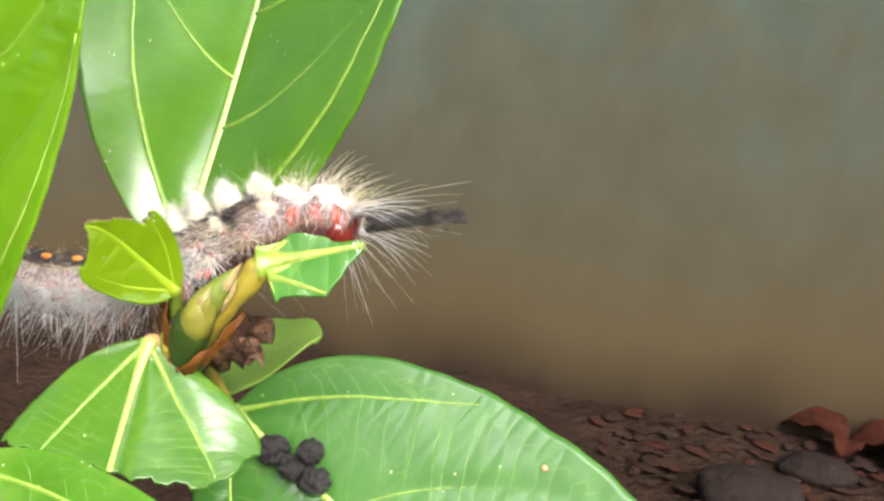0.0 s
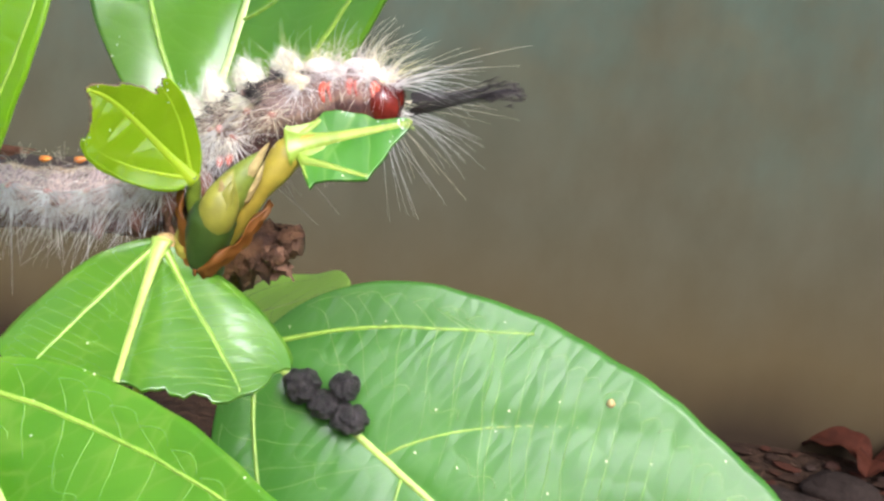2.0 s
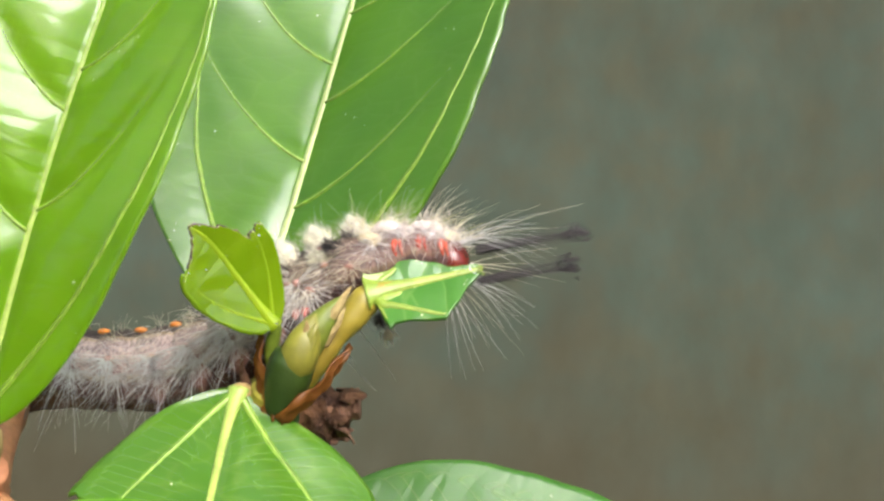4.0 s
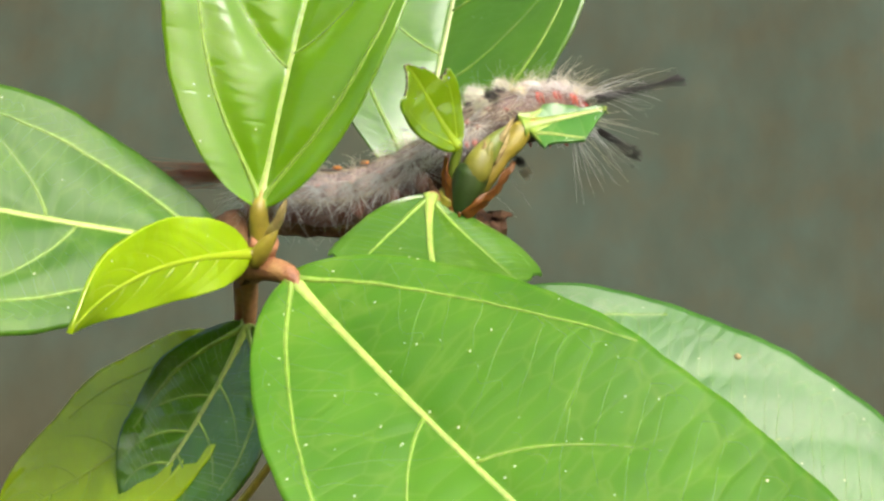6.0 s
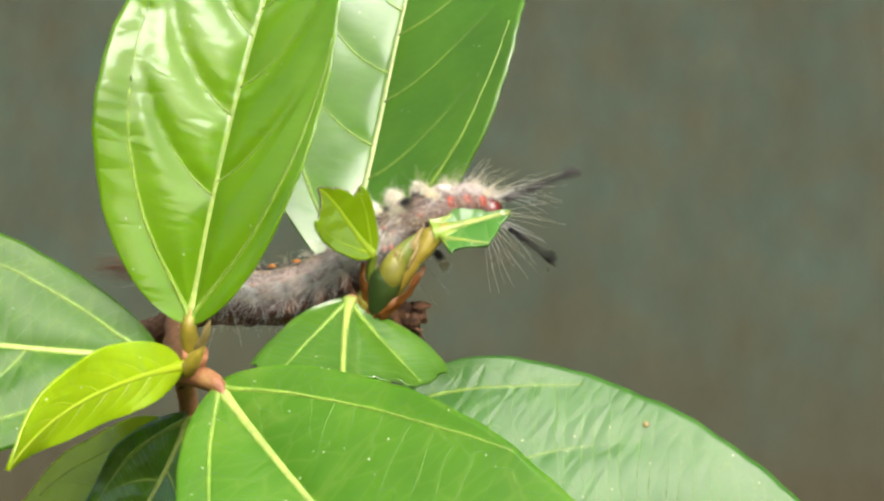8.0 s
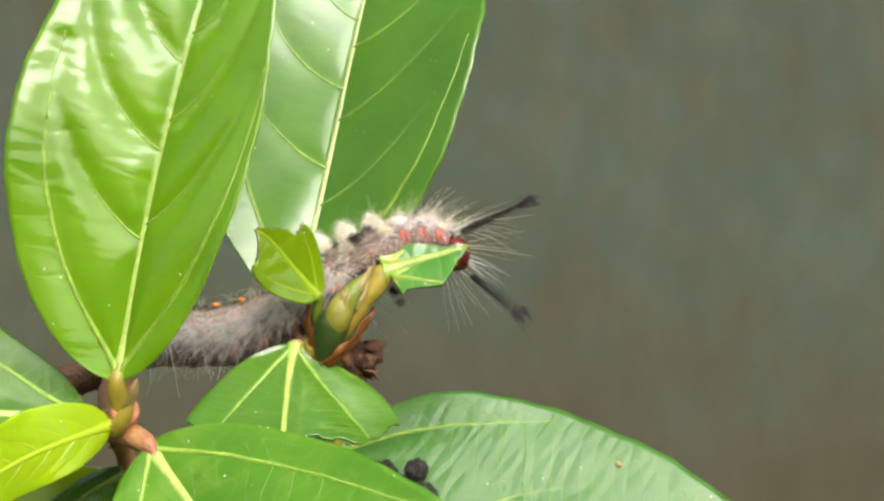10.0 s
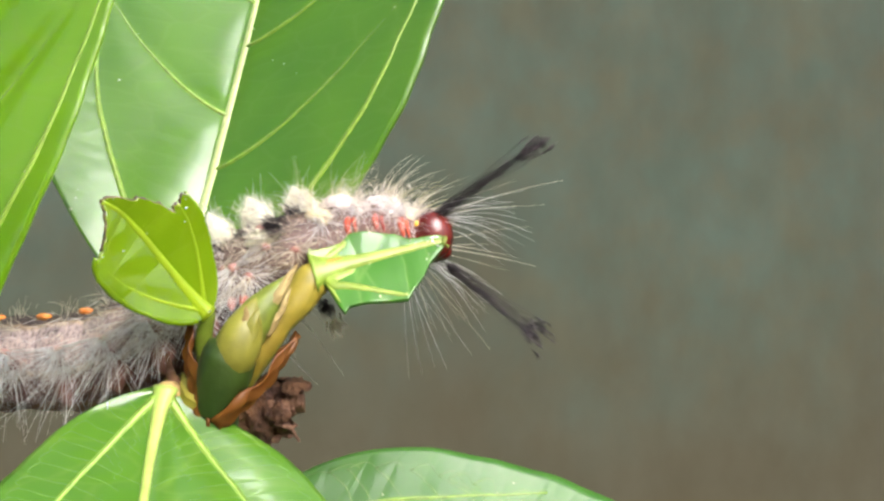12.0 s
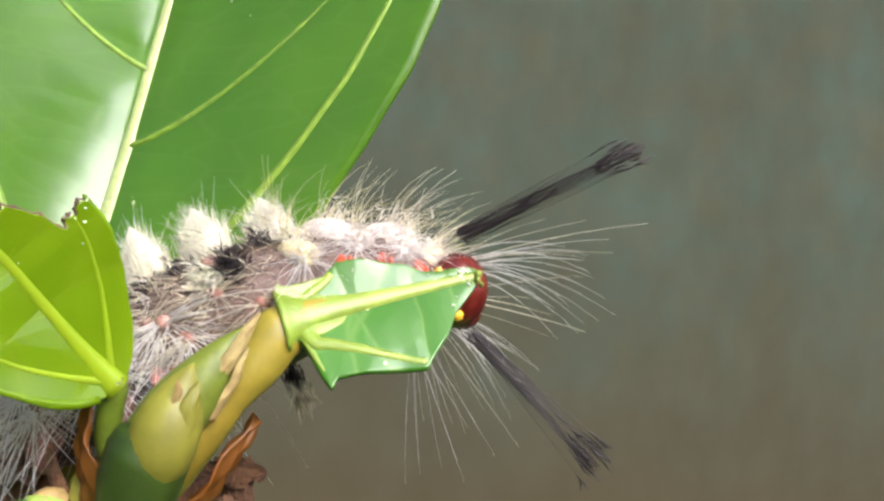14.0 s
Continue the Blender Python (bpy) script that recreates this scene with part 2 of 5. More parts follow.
# ---------- leaf ----------
def bez(P, s):
    s = s[:, None]
    return (1 - s) ** 3 * P[0] + 3 * (1 - s) ** 2 * s * P[1] + 3 * (1 - s) * s * s * P[2] + s**3 * P[3]


def dbez(P, s):
    s = s[:, None]
    return 3 * (1 - s) ** 2 * (P[1] - P[0]) + 6 * (1 - s) * s * (P[2] - P[1]) + 3 * s * s * (P[3] - P[2])


class Blade:
    """A leaf blade: the midrib is a Bezier line P (mm), N its upper side, wl and wr the half widths, fl and fr the degrees by
    which each half is raised, p and q the roundness of base and tip. s runs from base to tip, v from -1 (left) to 1 (right)."""

    def __init__(self, P, N, wl, wr, fl, fr, p, q, N2=None, cup=0.0, wave=0.25, quilt=0.05, seed=1, ends=None, low=0.0, lat=1.0, sides=((), ()), reach=0.66, basal=True, fan=(0.64, 0.11, 0.27), prof=None, curl=0.0):
        # sides: where side veins leave the midrib, left and right; fan: the run of the basal veins; prof: lengths, left and right half widths of a gnawed outline; curl: how one edge turns down
        self.sides, self.reach, self.basal, self.fan, self.prof, self.curl = sides, reach, basal, fan, prof, curl
        self.P, self.N, self.N2 = np.array(P, float), np.array(N, float), np.array(N2 or N, float)
        self.wl, self.wr, self.fl, self.fr, self.p, self.q = wl, wr, fl, fr, p, q
        self.quilt = quilt if isinstance(quilt, tuple) else (quilt, quilt)
        self.cup, self.wave, self.seed, self.ends, self.low, self.lat = cup, wave, seed, ends, low, lat if isinstance(lat, tuple) else (lat, lat)
        self.len = float(np.linalg.norm(np.diff(bez(self.P, np.linspace(0, 1, 40)), axis=0), axis=1).sum())

    def lateral(self, s, side=1):
        """How far out the side vein from the base runs, as a share of the half width."""
        a, b, c = self.fan
        return np.where(np.asarray(side) < 0, *self.lat) * (a * (1 - np.exp(-s / b)) + c * s)

    def side_vein(self, s0, x):
        """A side vein that leaves the midrib at s0 and bends up along the edge, x from 0 to 1."""
        return s0 + 0.12 * x + 0.13 * x * x, 0.84 * x**0.85

    def near_vein(self, s, v, w):
        """How far the nearest large vein lies (mm)."""
        a = np.abs(v)
        d = a * w * 1.6
        if self.basal:
            d = np.minimum(d, np.where(s < self.reach, np.abs(a - self.lateral(s, v)) * w, 9.0))
        for sgn, starts in zip((-1, 1), self.sides):
            for s0 in starts:
                x = np.clip(a / 0.84, 0, 1) ** (1 / 0.85)
                d = np.minimum(d, np.where(v * sgn >= 0, np.abs(s - self.side_vein(s0, x)[0]) * self.len * 0.85, 9.0))
        return d

    def half(self, s, v):
        if self.prof:
            return np.where(v < 0, np.interp(s, self.prof[0], self.prof[1]), np.interp(s, self.prof[2], self.prof[3]))
        m = self.p / (self.p + self.q)
        w = (np.maximum(s, 1e-6) ** self.p * np.maximum(1 - s, 1e-6) ** self.q) / (m**self.p * (1 - m) ** self.q)
        return w * np.where(v < 0, self.wl, self.wr) * (1 + 0.005 * np.sin(s * 37 + self.seed) + 0.003 * np.sin(s * 93 + 2 * self.seed))

    def at(self, s, v, lift=0.0):
        s, v = np.asarray(s, float), np.asarray(v, float)
        C, T = bez(self.P, s), unit(dbez(self.P, s))
        N = unit(self.N + (self.N2 - self.N) * s[:, None])
        N = unit(N - (N * T).sum(-1, keepdims=True) * T)
        R, w, a = np.cross(T, N), self.half(s, v), np.abs(v)
        f = np.radians(np.where(v < 0, self.fl, self.fr))
        # the blade sinks along its veins and swells between them; its edge waves
        d = self.near_vein(s, v, w)
        pillow = 1 - np.exp(-((d / 1.3) ** 1.5))
        swell = np.where(v < 0, *self.quilt) * (pillow - 0.6) * (1 - a**4) * np.minimum(1, w / 4) - self.curl * w * a**3 * (v < 0)
        edge = self.wave * a**3 * np.sin(s * 15 + self.seed * 1.7 + (v > 0) * 2.0)
        up = a * w * np.sin(f) + self.cup * w * (a * a - a) + swell + edge + lift
        return C + R * (v * w * np.cos(f))[:, None] + N * up[:, None]


def veinlets(blade, count, basal, bold=1.0):
    """The ladder of thin veins between midrib, side vein and edge, each a little crooked."""
    rnd, pieces = np.random.RandomState(blade.seed), []

    def run(s, v, r):
        ok = s < np.array([(blade.ends(a) if blade.ends else 0.97) for a in v]) - 0.01
        if ok.sum() > 4:
            pieces.append(tube(blade.at(s[ok], v[ok], 0.105), (bold * r * (1 - 0.5 * np.linspace(0, 1, len(s))))[ok], 4))

    x = np.linspace(0, 1, 12)
    for sgn in (-1, 1):
        for i in range(count):
            s0 = 0.05 + 0.8 * (i + 0.6 * rnd.rand()) / count
            lat = min(0.8, float(blade.lateral(np.array([s0]), sgn)[0])) if basal and s0 < blade.reach else 0.5
            zig = 0.0022 * np.sin(x * 9 + rnd.rand() * 6)
            run(s0 - 0.045 * x + zig * 0.4, sgn * (lat + (0.84 - lat) * x), 0.028)
            run(s0 - 0.045 + 0.8 / count * x, sgn * (0.84 + 0.05 * np.sin(x * np.pi)), 0.024)
            end = 0.97 if i % 3 == 0 else 0.3 + 0.5 * rnd.rand()
            run(s0 + 0.075 * end * x + 0.02 * x * x + zig * 0.8, sgn * lat * (1 - end * x), 0.027)
            if i % 3 == 1:
                run(s0 + 0.03 - 0.06 * x + zig * 0.5, sgn * lat * (0.45 + 0.05 * np.sin(9 * x)), 0.022)
    v, f = joined(pieces)
    return mesh_of("veinlet_net", v * MM, f, VEINLET)


def leaf(parent, blade, mat, label, stalk=None, stalk_mat=None, nu=110, nv=26, thick=0.22, rib=0.42, name="leaf", vein_mat=None, stalk_r=0.75, nets=24, sink=0.04, power=1.25, fine=1.0, rib_mat=None, neck=None, bold=1.0):
    """One leaf under its shrub: the blade, its midrib, side veins and stalk."""
    side_mat, vein_mat = vein_mat or VEIN_SIDE, rib_mat or vein_mat or VEIN
    vs = np.linspace(-1, 1, 2 * nv + 1)
    us = np.linspace(0, 1, nu) ** power
    smax = np.array([blade.ends(v) if blade.ends else 1.0 for v in vs])
    S, V = blade.low + us[:, None] * (smax[None] - blade.low), np.repeat(vs[None], nu, 0)
    top = blade.at(S.ravel(), V.ravel(), thick / 2)
    bot = blade.at(S.ravel(), V.ravel(), -thick / 2)
    W = blade.half(S.ravel(), V.ravel()) * V.ravel()
    uv = np.stack([S.ravel() * blade.len / 10, W / 10 + blade.seed * 3.1], 1)
    k, m = 2 * nv + 1, nu * (2 * nv + 1)
    f = [(i * k + j, i * k + j + 1, (i + 1) * k + j + 1, (i + 1) * k + j) for i in range(nu - 1) for j in range(k - 1)]
    f += [tuple(m + x for x in reversed(q)) for q in f]
    rim = [i * k for i in range(nu)] + [(nu - 1) * k + j for j in range(1, k)] + [i * k + k - 1 for i in range(nu - 2, -1, -1)] + [j for j in range(k - 2, 0, -1)]
    f += [(a, b, m + b, m + a) for a, b in zip(rim, rim[1:] + rim[:1])]
    ob = put(name, mesh_of(name, np.vstack([top, bot]) * MM, f, mat, np.vstack([uv, uv])), parent, label)
    mid_end = float(blade.ends(0.0)) if blade.ends else 0.99
    s = np.linspace(max(blade.low, 0.0), mid_end, 40)
    v, q = tube(blade.at(s, s * 0, 0.10), rib * (0.58 + 0.45 * np.exp(-s / 0.08) + 0.5 * np.exp(-s * blade.len / 1.0) - 0.42 * s) + 0.05, 10, up=blade.N, flat=0.55)
    put("midrib", mesh_of("midrib", v * MM, q, vein_mat), ob)
    for sgn, starts in zip((-1, 1), blade.sides):
        if blade.basal:
            s = np.linspace(0.002, blade.reach, 40)
            r = fine * (rib * (0.34 * (1 - 0.8 * s / max(s)) + 0.42 * np.exp(-s * blade.len / 1.3)) + 0.05)
            ok = s < np.array([(blade.ends(a) if blade.ends else 0.98) for a in sgn * blade.lateral(s, sgn)]) - 0.004
            v, q = tube(blade.at(s[ok], (sgn * blade.lateral(s, sgn))[ok], 0.06), r[ok], 6)
            put("side_vein", mesh_of("side_vein", v * MM, q, side_mat), ob)
        for s0 in starts:
            x = np.linspace(0, 1, 24)
            sv, vv = blade.side_vein(s0, x)
            vv = sgn * vv
            ok = sv < np.array([(blade.ends(a) if blade.ends else 0.98) for a in vv]) - 0.01
            if ok.sum() < 5:
                continue
            v, q = tube(blade.at(sv[ok], vv[ok], 0.06), (fine * (rib * 0.24 * (1 - 0.85 * x) + 0.03))[ok], 6)
            put("side_vein", mesh_of("side_vein", v * MM, q, side_mat), ob)
    if nets:
        ob2 = put("veinlet_net", veinlets(blade, nets, blade.basal, bold), ob, "fine pale net of veinlets")
        tagged(ob2, kind="stuff")
    if stalk is not None:
        line = catmull(list(stalk) + [blade.P[0], bez(blade.P, np.array([min(1.8 / blade.len, sink * 0.5)]))[0], bez(blade.P, np.array([min(5.0 / blade.len, sink)]))[0]], 30)
        r = np.interp(np.linspace(0, 1, 30), (0, 1 - 2.0 / (len(stalk) + 2), 1 - 1.0 / (len(stalk) + 2), 1), (stalk_r, neck or rib * 0.9 + 0.1, rib * 0.65 + 0.05, 0.1))
        v, q = tube(line, r, 10, lump=0.02)
        put("petiole", mesh_of("petiole", v * MM, q, stalk_mat or PETIOLE), ob)
    return ob

# ---------- the place: a weathered wall behind, dark soil below ----------
def wall_mat():
    m, n, l, b = material("weathered_plaster")
    co = n.new("ShaderNodeTexCoord").outputs["Object"]
    mp = n.new("ShaderNodeMapping")
    mp.inputs["Scale"].default_value = (1.0, 1.0, 0.6)
    l.new(co, mp.inputs[0])
    big, mid = noise_node(n, l, mp.outputs[0], 9.0, 3.0), noise_node(n, l, mp.outputs[0], 32.0, 3.0)
    base = ramp_node(n, l, big.outputs[0], ((0.3, (0.0435, 0.050, 0.0345)), (0.52, (0.0475, 0.058, 0.041)), (0.72, (0.050, 0.0665, 0.050)))).outputs[0]
    blotch = ramp_node(n, l, noise_node(n, l, co, 19.0, 5.0, 0.65).outputs[0], ((0.36, (1.10, 0.98, 0.90)), (0.5, (1.0, 1.0, 1.0)), (0.64, (0.92, 1.03, 1.08)))).outputs[0]
    base = mix_node(n, l, 1.0, base, blotch, "MULTIPLY")
    tone = ramp_node(n, l, mid.outputs[0], ((0.3, (0.90, 0.90, 0.86)), (0.7, (1.06, 1.08, 1.08)))).outputs[0]
    col = mix_node(n, l, 1.0, base, tone, "MULTIPLY")
    sep = n.new("ShaderNodeSeparateXYZ")
    l.new(co, sep.inputs[0])
    # browner and paler towards the foot
    warm = ramp_node(n, l, math_node(n, l, "ADD", sep.outputs[2], math_node(n, l, "MULTIPLY", math_node(n, l, "SUBTRACT", big.outputs[0], 0.5), 0.16)), ((0.20, (0.95, 0.95, 0.95)), (0.37, (0.0, 0.0, 0.0)))).outputs[0]
    col = mix_node(n, l, warm, col, mix_node(n, l, 1.0, (0.049, 0.0455, 0.028), tone, "MULTIPLY"))
    # rusty stains that thin out with height; the very foot darkened to blend into the soil
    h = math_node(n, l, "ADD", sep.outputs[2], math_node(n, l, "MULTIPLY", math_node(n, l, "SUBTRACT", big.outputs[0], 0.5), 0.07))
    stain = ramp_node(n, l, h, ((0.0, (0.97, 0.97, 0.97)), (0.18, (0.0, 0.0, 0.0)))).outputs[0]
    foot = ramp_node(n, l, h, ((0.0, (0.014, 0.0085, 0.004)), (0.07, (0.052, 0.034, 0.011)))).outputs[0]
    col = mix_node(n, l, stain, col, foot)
    l.new(col, b.inputs["Base Color"])
    b.inputs["Roughness"].default_value = 0.9
    b.inputs["Specular IOR Level"].default_value = 0.15
    return m


def box(name, lo, hi, mat, bevel=0.0):
    bm = bmesh.new()
    bmesh.ops.create_cube(bm, size=1.0)
    for v in bm.verts:
        v.co = Vector([lo[i] + (v.co[i] + 0.5) * (hi[i] - lo[i]) for i in range(3)])
    if bevel:
        bmesh.ops.bevel(bm, geom=bm.edges[:], offset=bevel, segments=2, affect="EDGES")
    me = bpy.data.meshes.new(name)
    bm.to_mesh(me)
    bm.free()
    me.materials.append(mat)
    return new(name, me)


WALL_Y = 0.90
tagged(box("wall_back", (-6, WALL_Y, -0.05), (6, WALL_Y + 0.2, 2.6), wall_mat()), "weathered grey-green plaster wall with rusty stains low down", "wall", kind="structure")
SOIL = simple_mat("dark_soil", (0.013, 0.008, 0.005), (0.034, 0.019, 0.011), 14, 1.0, 1.0, 0.01)
SOIL.node_tree.nodes["Principled BSDF"].inputs["Specular IOR Level"].default_value = 0.08


def ground():
    n, v = 90, []
    xs, ys = np.linspace(-1, 1, n), np.linspace(-1, 1, n)
    for y in ys:
        for x in xs:
            X, Y = 40 * np.sign(x) * abs(x) ** 4, 40 * np.sign(y) * abs(y) ** 4 + 0.45
            v.append((X, Y, 0.012 * noise.noise(Vector((X * 9, Y * 9, 0))) + 0.005 * noise.noise(Vector((X * 33, Y * 33, 4)))))
    f = [(i * n + j, i * n + j + 1, (i + 1) * n + j + 1, (i + 1) * n + j) for i in range(n - 1) for j in range(n - 1)]
    tagged(new("ground", mesh_of("ground", v, f, SOIL)), "dark damp soil at the foot of the wall", "ground", kind="structure")


ground()

# ---------- the shrub ----------
STEM_FOOT = np.array((-118.0, 120.0, -4.0))
shrub = tagged(new("shrub"), "young green shrub with glossy three-veined leaves, some eaten", "shrub")


def stem_part(name, pts, radii, mat, label="", n=40, lump=0.05, sides=12, seed=0):
    line = catmull(pts, n)
    r = np.interp(np.linspace(0, 1, n), np.linspace(0, 1, len(radii)), radii)
    v, f = tube(line, r, sides, lump=lump, seed=seed)
    return put(name, mesh_of(name, v * MM, f, mat), shrub, label)


stem_part("branch", [(-5.5, 74.6, 287.2), (-9.5, 74.5, 286.6), (-14, 75.6, 286.5), (-20, 76.2, 286.6), (-26.5, 75.2, 286.2), (-30.5, 77.0, 284.6), (-37, 80, 283.6), (-55, 88, 284.0), (-85, 102, 281), (-108, 112, 258), (-116, 118, 130), STEM_FOOT],
          (0.9, 1.0, 0.95, 1.0, 1.2, 1.35, 1.5, 1.7, 1.9, 2.2, 2.5, 3.0), BARK, "brown woody branch", 130, 0.06)
stem_part("side_shoot", [(-27.5, 75.2, 286), (-26, 70.5, 283.2), (-24.2, 66.5, 281.3), (-23.0, 64.0, 281.3), (-22.0, 62.2, 282.6)], (1.2, 1.25, 1.2, 1.25, 1.0), RED_STALK, "reddish-brown side shoot", 30, 0.05)
stem_part("shoot", [(-10.5, 74.3, 286.4), (-10.3, 71.5, 286.2), (-9.9, 69.3, 286.6), (-9.4, 68.2, 287.8)], (1.1, 1.3, 1.5, 1.35), PETIOLE, "olive shoot tip", 24, 0.03)

LEAVES = {
    "fl": dict(P=[(-22.5, 61.5, 284.6), (-21.3, 61.0, 296.6), (-19.4, 62.0, 309.7), (-16.0, 64.3, 323.3)], N=(0.04, -0.97, 0.25), wl=10.1, wr=8.5, fl=26, fr=26, p=0.62, q=0.65),

    "bl": dict(P=[(-13.7, 76.8, 290.2), (-11.1, 80.7, 303.0), (-11.0, 85.2, 316.4), (-8.2, 88.0, 330.3)], N=(-0.16, -0.46, -0.87), wl=13.4, wr=14.9, fl=17, fr=16, p=0.72, q=0.58),

    "l3": dict(P=[(-11.3, 67.7, 287.5), (-11.4, 64.3, 283.3), (-10.1, 60.3, 280.2), (-9.9, 56.0, 277.5)], N=(0.10, -0.72, 0.69), wl=9.1, wr=7.0, fl=-8, fr=-7, p=0.69, q=0.66),

    "rl": dict(P=[(-9.6, 80.0, 278.7), (5.1, 76.5, 270.4), (19.9, 73.1, 262.0), (34.6, 69.7, 253.7)], N=(0.04, -0.90, 0.44), wl=15.2, wr=14.0, fl=1, fr=1, p=0.45, q=0.50),

    "ll": dict(P=[(-20.1, 61.8, 280.2), (-11.0, 56.7, 271.6), (0.8, 49.6, 261.8), (14.3, 40.7, 252.9)], N=(-0.13, -0.76, 0.64), wl=12.7, wr=11.1, fl=12, fr=7, p=0.62, q=0.53),

    "yl": dict(P=[(-22.8, 61.8, 281.5), (-25.0, 57.2, 280.5), (-28.1, 52.4, 279.0), (-29.1, 48.2, 274.5)], N=(0.92, 0.28, 0.28), wl=2.3, wr=2.8, fl=-4, fr=-4, p=0.52, q=0.72),

    "bg": dict(P=[(-24.7, 62.3, 282.1), (-34.6, 57.9, 282.0), (-43.9, 54.3, 283.0), (-53.2, 51.1, 284.4)], N=(0.04, -0.91, 0.41), wl=9.2, wr=9.0, fl=2, fr=7, p=0.74, q=0.65),

    "dk": dict(P=[(-24.2, 69.7, 277.7), (-26.2, 70.4, 272.3), (-28.8, 70.3, 267.5), (-31.5, 69.6, 262.8)], N=(-0.13, -0.85, 0.51), wl=7.3, wr=5.3, fl=11, fr=10, p=0.64, q=0.69),

    "bh": dict(P=[(-24.7, 106.9, 270.4), (-18.9, 106.2, 273.1), (-13.7, 103.6, 275.6), (-8.7, 100.1, 278.4)], N=(0.15, -0.46, 0.88), wl=6.8, wr=7.5, fl=-4, fr=-3, p=0.59, q=0.69),

}


def cut_low(v):
    """Where the half-eaten lower leaf ends."""
    e = float(np.interp(v, (-1, -0.62, -0.25, 0, 0.4, 1), (0.33, 0.56, 0.575, 0.56, 0.52, 0.46)))
    return e + 0.012 * math.sin(v * 31) + 0.006 * math.sin(v * 77)


def cut_bitten(v):
    e = np.interp(v, (-1, -0.85, -0.4, 0.0, 0.16, 0.3, 0.42, 0.48, 0.6, 0.7, 0.85, 1), (0.7, 0.7, 0.86, 0.95, 0.94, 0.74, 0.70, 0.65, 0.5, 0.51, 0.52, 0.54))
    return e + 0.012 * math.sin(v * 37) + 0.008 * math.sin(v * 83 + 1)


def blade_of(key, **more):
    return Blade(**LEAVES[key], **more)


FOUR = ((0.30, 0.48, 0.65, 0.80), (0.36, 0.54, 0.70, 0.83))
leaf(shrub, blade_of("fl", seed=1, quilt=0.55, lat=(1.05, 1.2), reach=0.6, sides=((0.27, 0.44, 0.61, 0.77), (0.30, 0.50, 0.67, 0.82))), LEAF, "glossy upright green leaf with yellow veins", [(-22.3, 62.6, 282.4), (-22.5, 61.9, 283.6)], STUB_STALK, nets=0, neck=0.62)
leaf(shrub, blade_of("bl", seed=2, quilt=0.16, curl=-0.06, lat=(0.95, 1.15), reach=0.6, sides=((0.34, 0.54, 0.72), (0.25, 0.46, 0.65, 0.80))), LEAF_TALL, "tall green leaf behind the caterpillar", [(-10.6, 73.5, 286.6), (-13.2, 75.5, 288.2)], PETIOLE, rib=0.54, nets=0, rib_mat=VEIN_PALE)
leaf(shrub, blade_of("l3", seed=3, quilt=(0.45, 0.04), ends=cut_low, fan=(0.2, 0.03, 0.9), curl=0.08), LEAF_SHOULDER, "green leaf bitten off across its middle", [(-10.0, 69.2, 286.6), (-10.8, 68.3, 287.2)], TAN_STALK, stalk_r=0.8, rib=0.37)
broad_blade = blade_of("rl", seed=4, quilt=0.22, fan=(0.45, 0.04, 1.7), reach=0.27, sides=((0.225, 0.41, 0.57, 0.71), (0.26, 0.44, 0.6, 0.74)))
broad_leaf = leaf(shrub, broad_blade, LEAF_BACK, "broad green leaf with droppings on it", [(-10.2, 73.8, 285.6), (-10.8, 78.5, 281.5)], PETIOLE, nets=30, bold=1.25)
leaf(shrub, blade_of("ll", seed=5, quilt=0.2, fan=(0.5, 0.05, 1.05), reach=0.45, sides=((0.42, 0.62, 0.78), (0.33, 0.55, 0.75))), LEAF_SATIN, "broad green leaf flecked with yellow", [(-23.2, 63.8, 281.0), (-21.7, 62.8, 280.75)], PINK_STALK, nets=20, bold=1.0, stalk_r=1.05, neck=0.7, sink=0.05)
leaf(shrub, blade_of("yl", seed=6, wave=0.2, quilt=0.15, basal=False, sides=((0.08, 0.2, 0.32, 0.45, 0.58, 0.7), (0.12, 0.25, 0.38, 0.5, 0.63, 0.74))), LEAF_YOUNG, "small young yellow-green leaf", [(-23.4, 63.8, 281.6)], PETIOLE, rib=0.28, nets=0, vein_mat=VEIN_YELLOW)
leaf(shrub, blade_of("bg", seed=7, quilt=0.25, sides=FOUR), LEAF_BROAD, "large green leaf spread sideways", [(-24.4, 66.0, 281.6), (-24.8, 64.0, 281.8)], PETIOLE, nets=26, bold=1.3)
leaf(shrub, blade_of("dk", seed=8, quilt=0.2, sides=FOUR), LEAF_DARK, "dark green hanging leaf", [(-23.8, 65.8, 280.6), (-24.0, 68.0, 279.4)], RED_STALK)
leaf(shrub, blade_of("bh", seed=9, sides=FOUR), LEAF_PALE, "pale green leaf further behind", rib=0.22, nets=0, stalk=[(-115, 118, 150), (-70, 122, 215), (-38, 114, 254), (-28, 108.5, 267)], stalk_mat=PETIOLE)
low = Blade([(-25.5, 72, 276.5), (-30, 73, 270), (-36, 73, 265.5), (-42, 72, 262)], (0, -0.7, 0.6), 7.5, 7.5, 5, 5, 0.6, 0.65, seed=10, quilt=0.2, sides=FOUR)
leaf(shrub, low, LEAF_YOUNG, "shaded yellow-green leaf low on the shoot", [(-24.4, 67.5, 280.2), (-24.9, 70.5, 278.2)], RED_STALK, nets=0, vein_mat=VEIN_YOUNG)
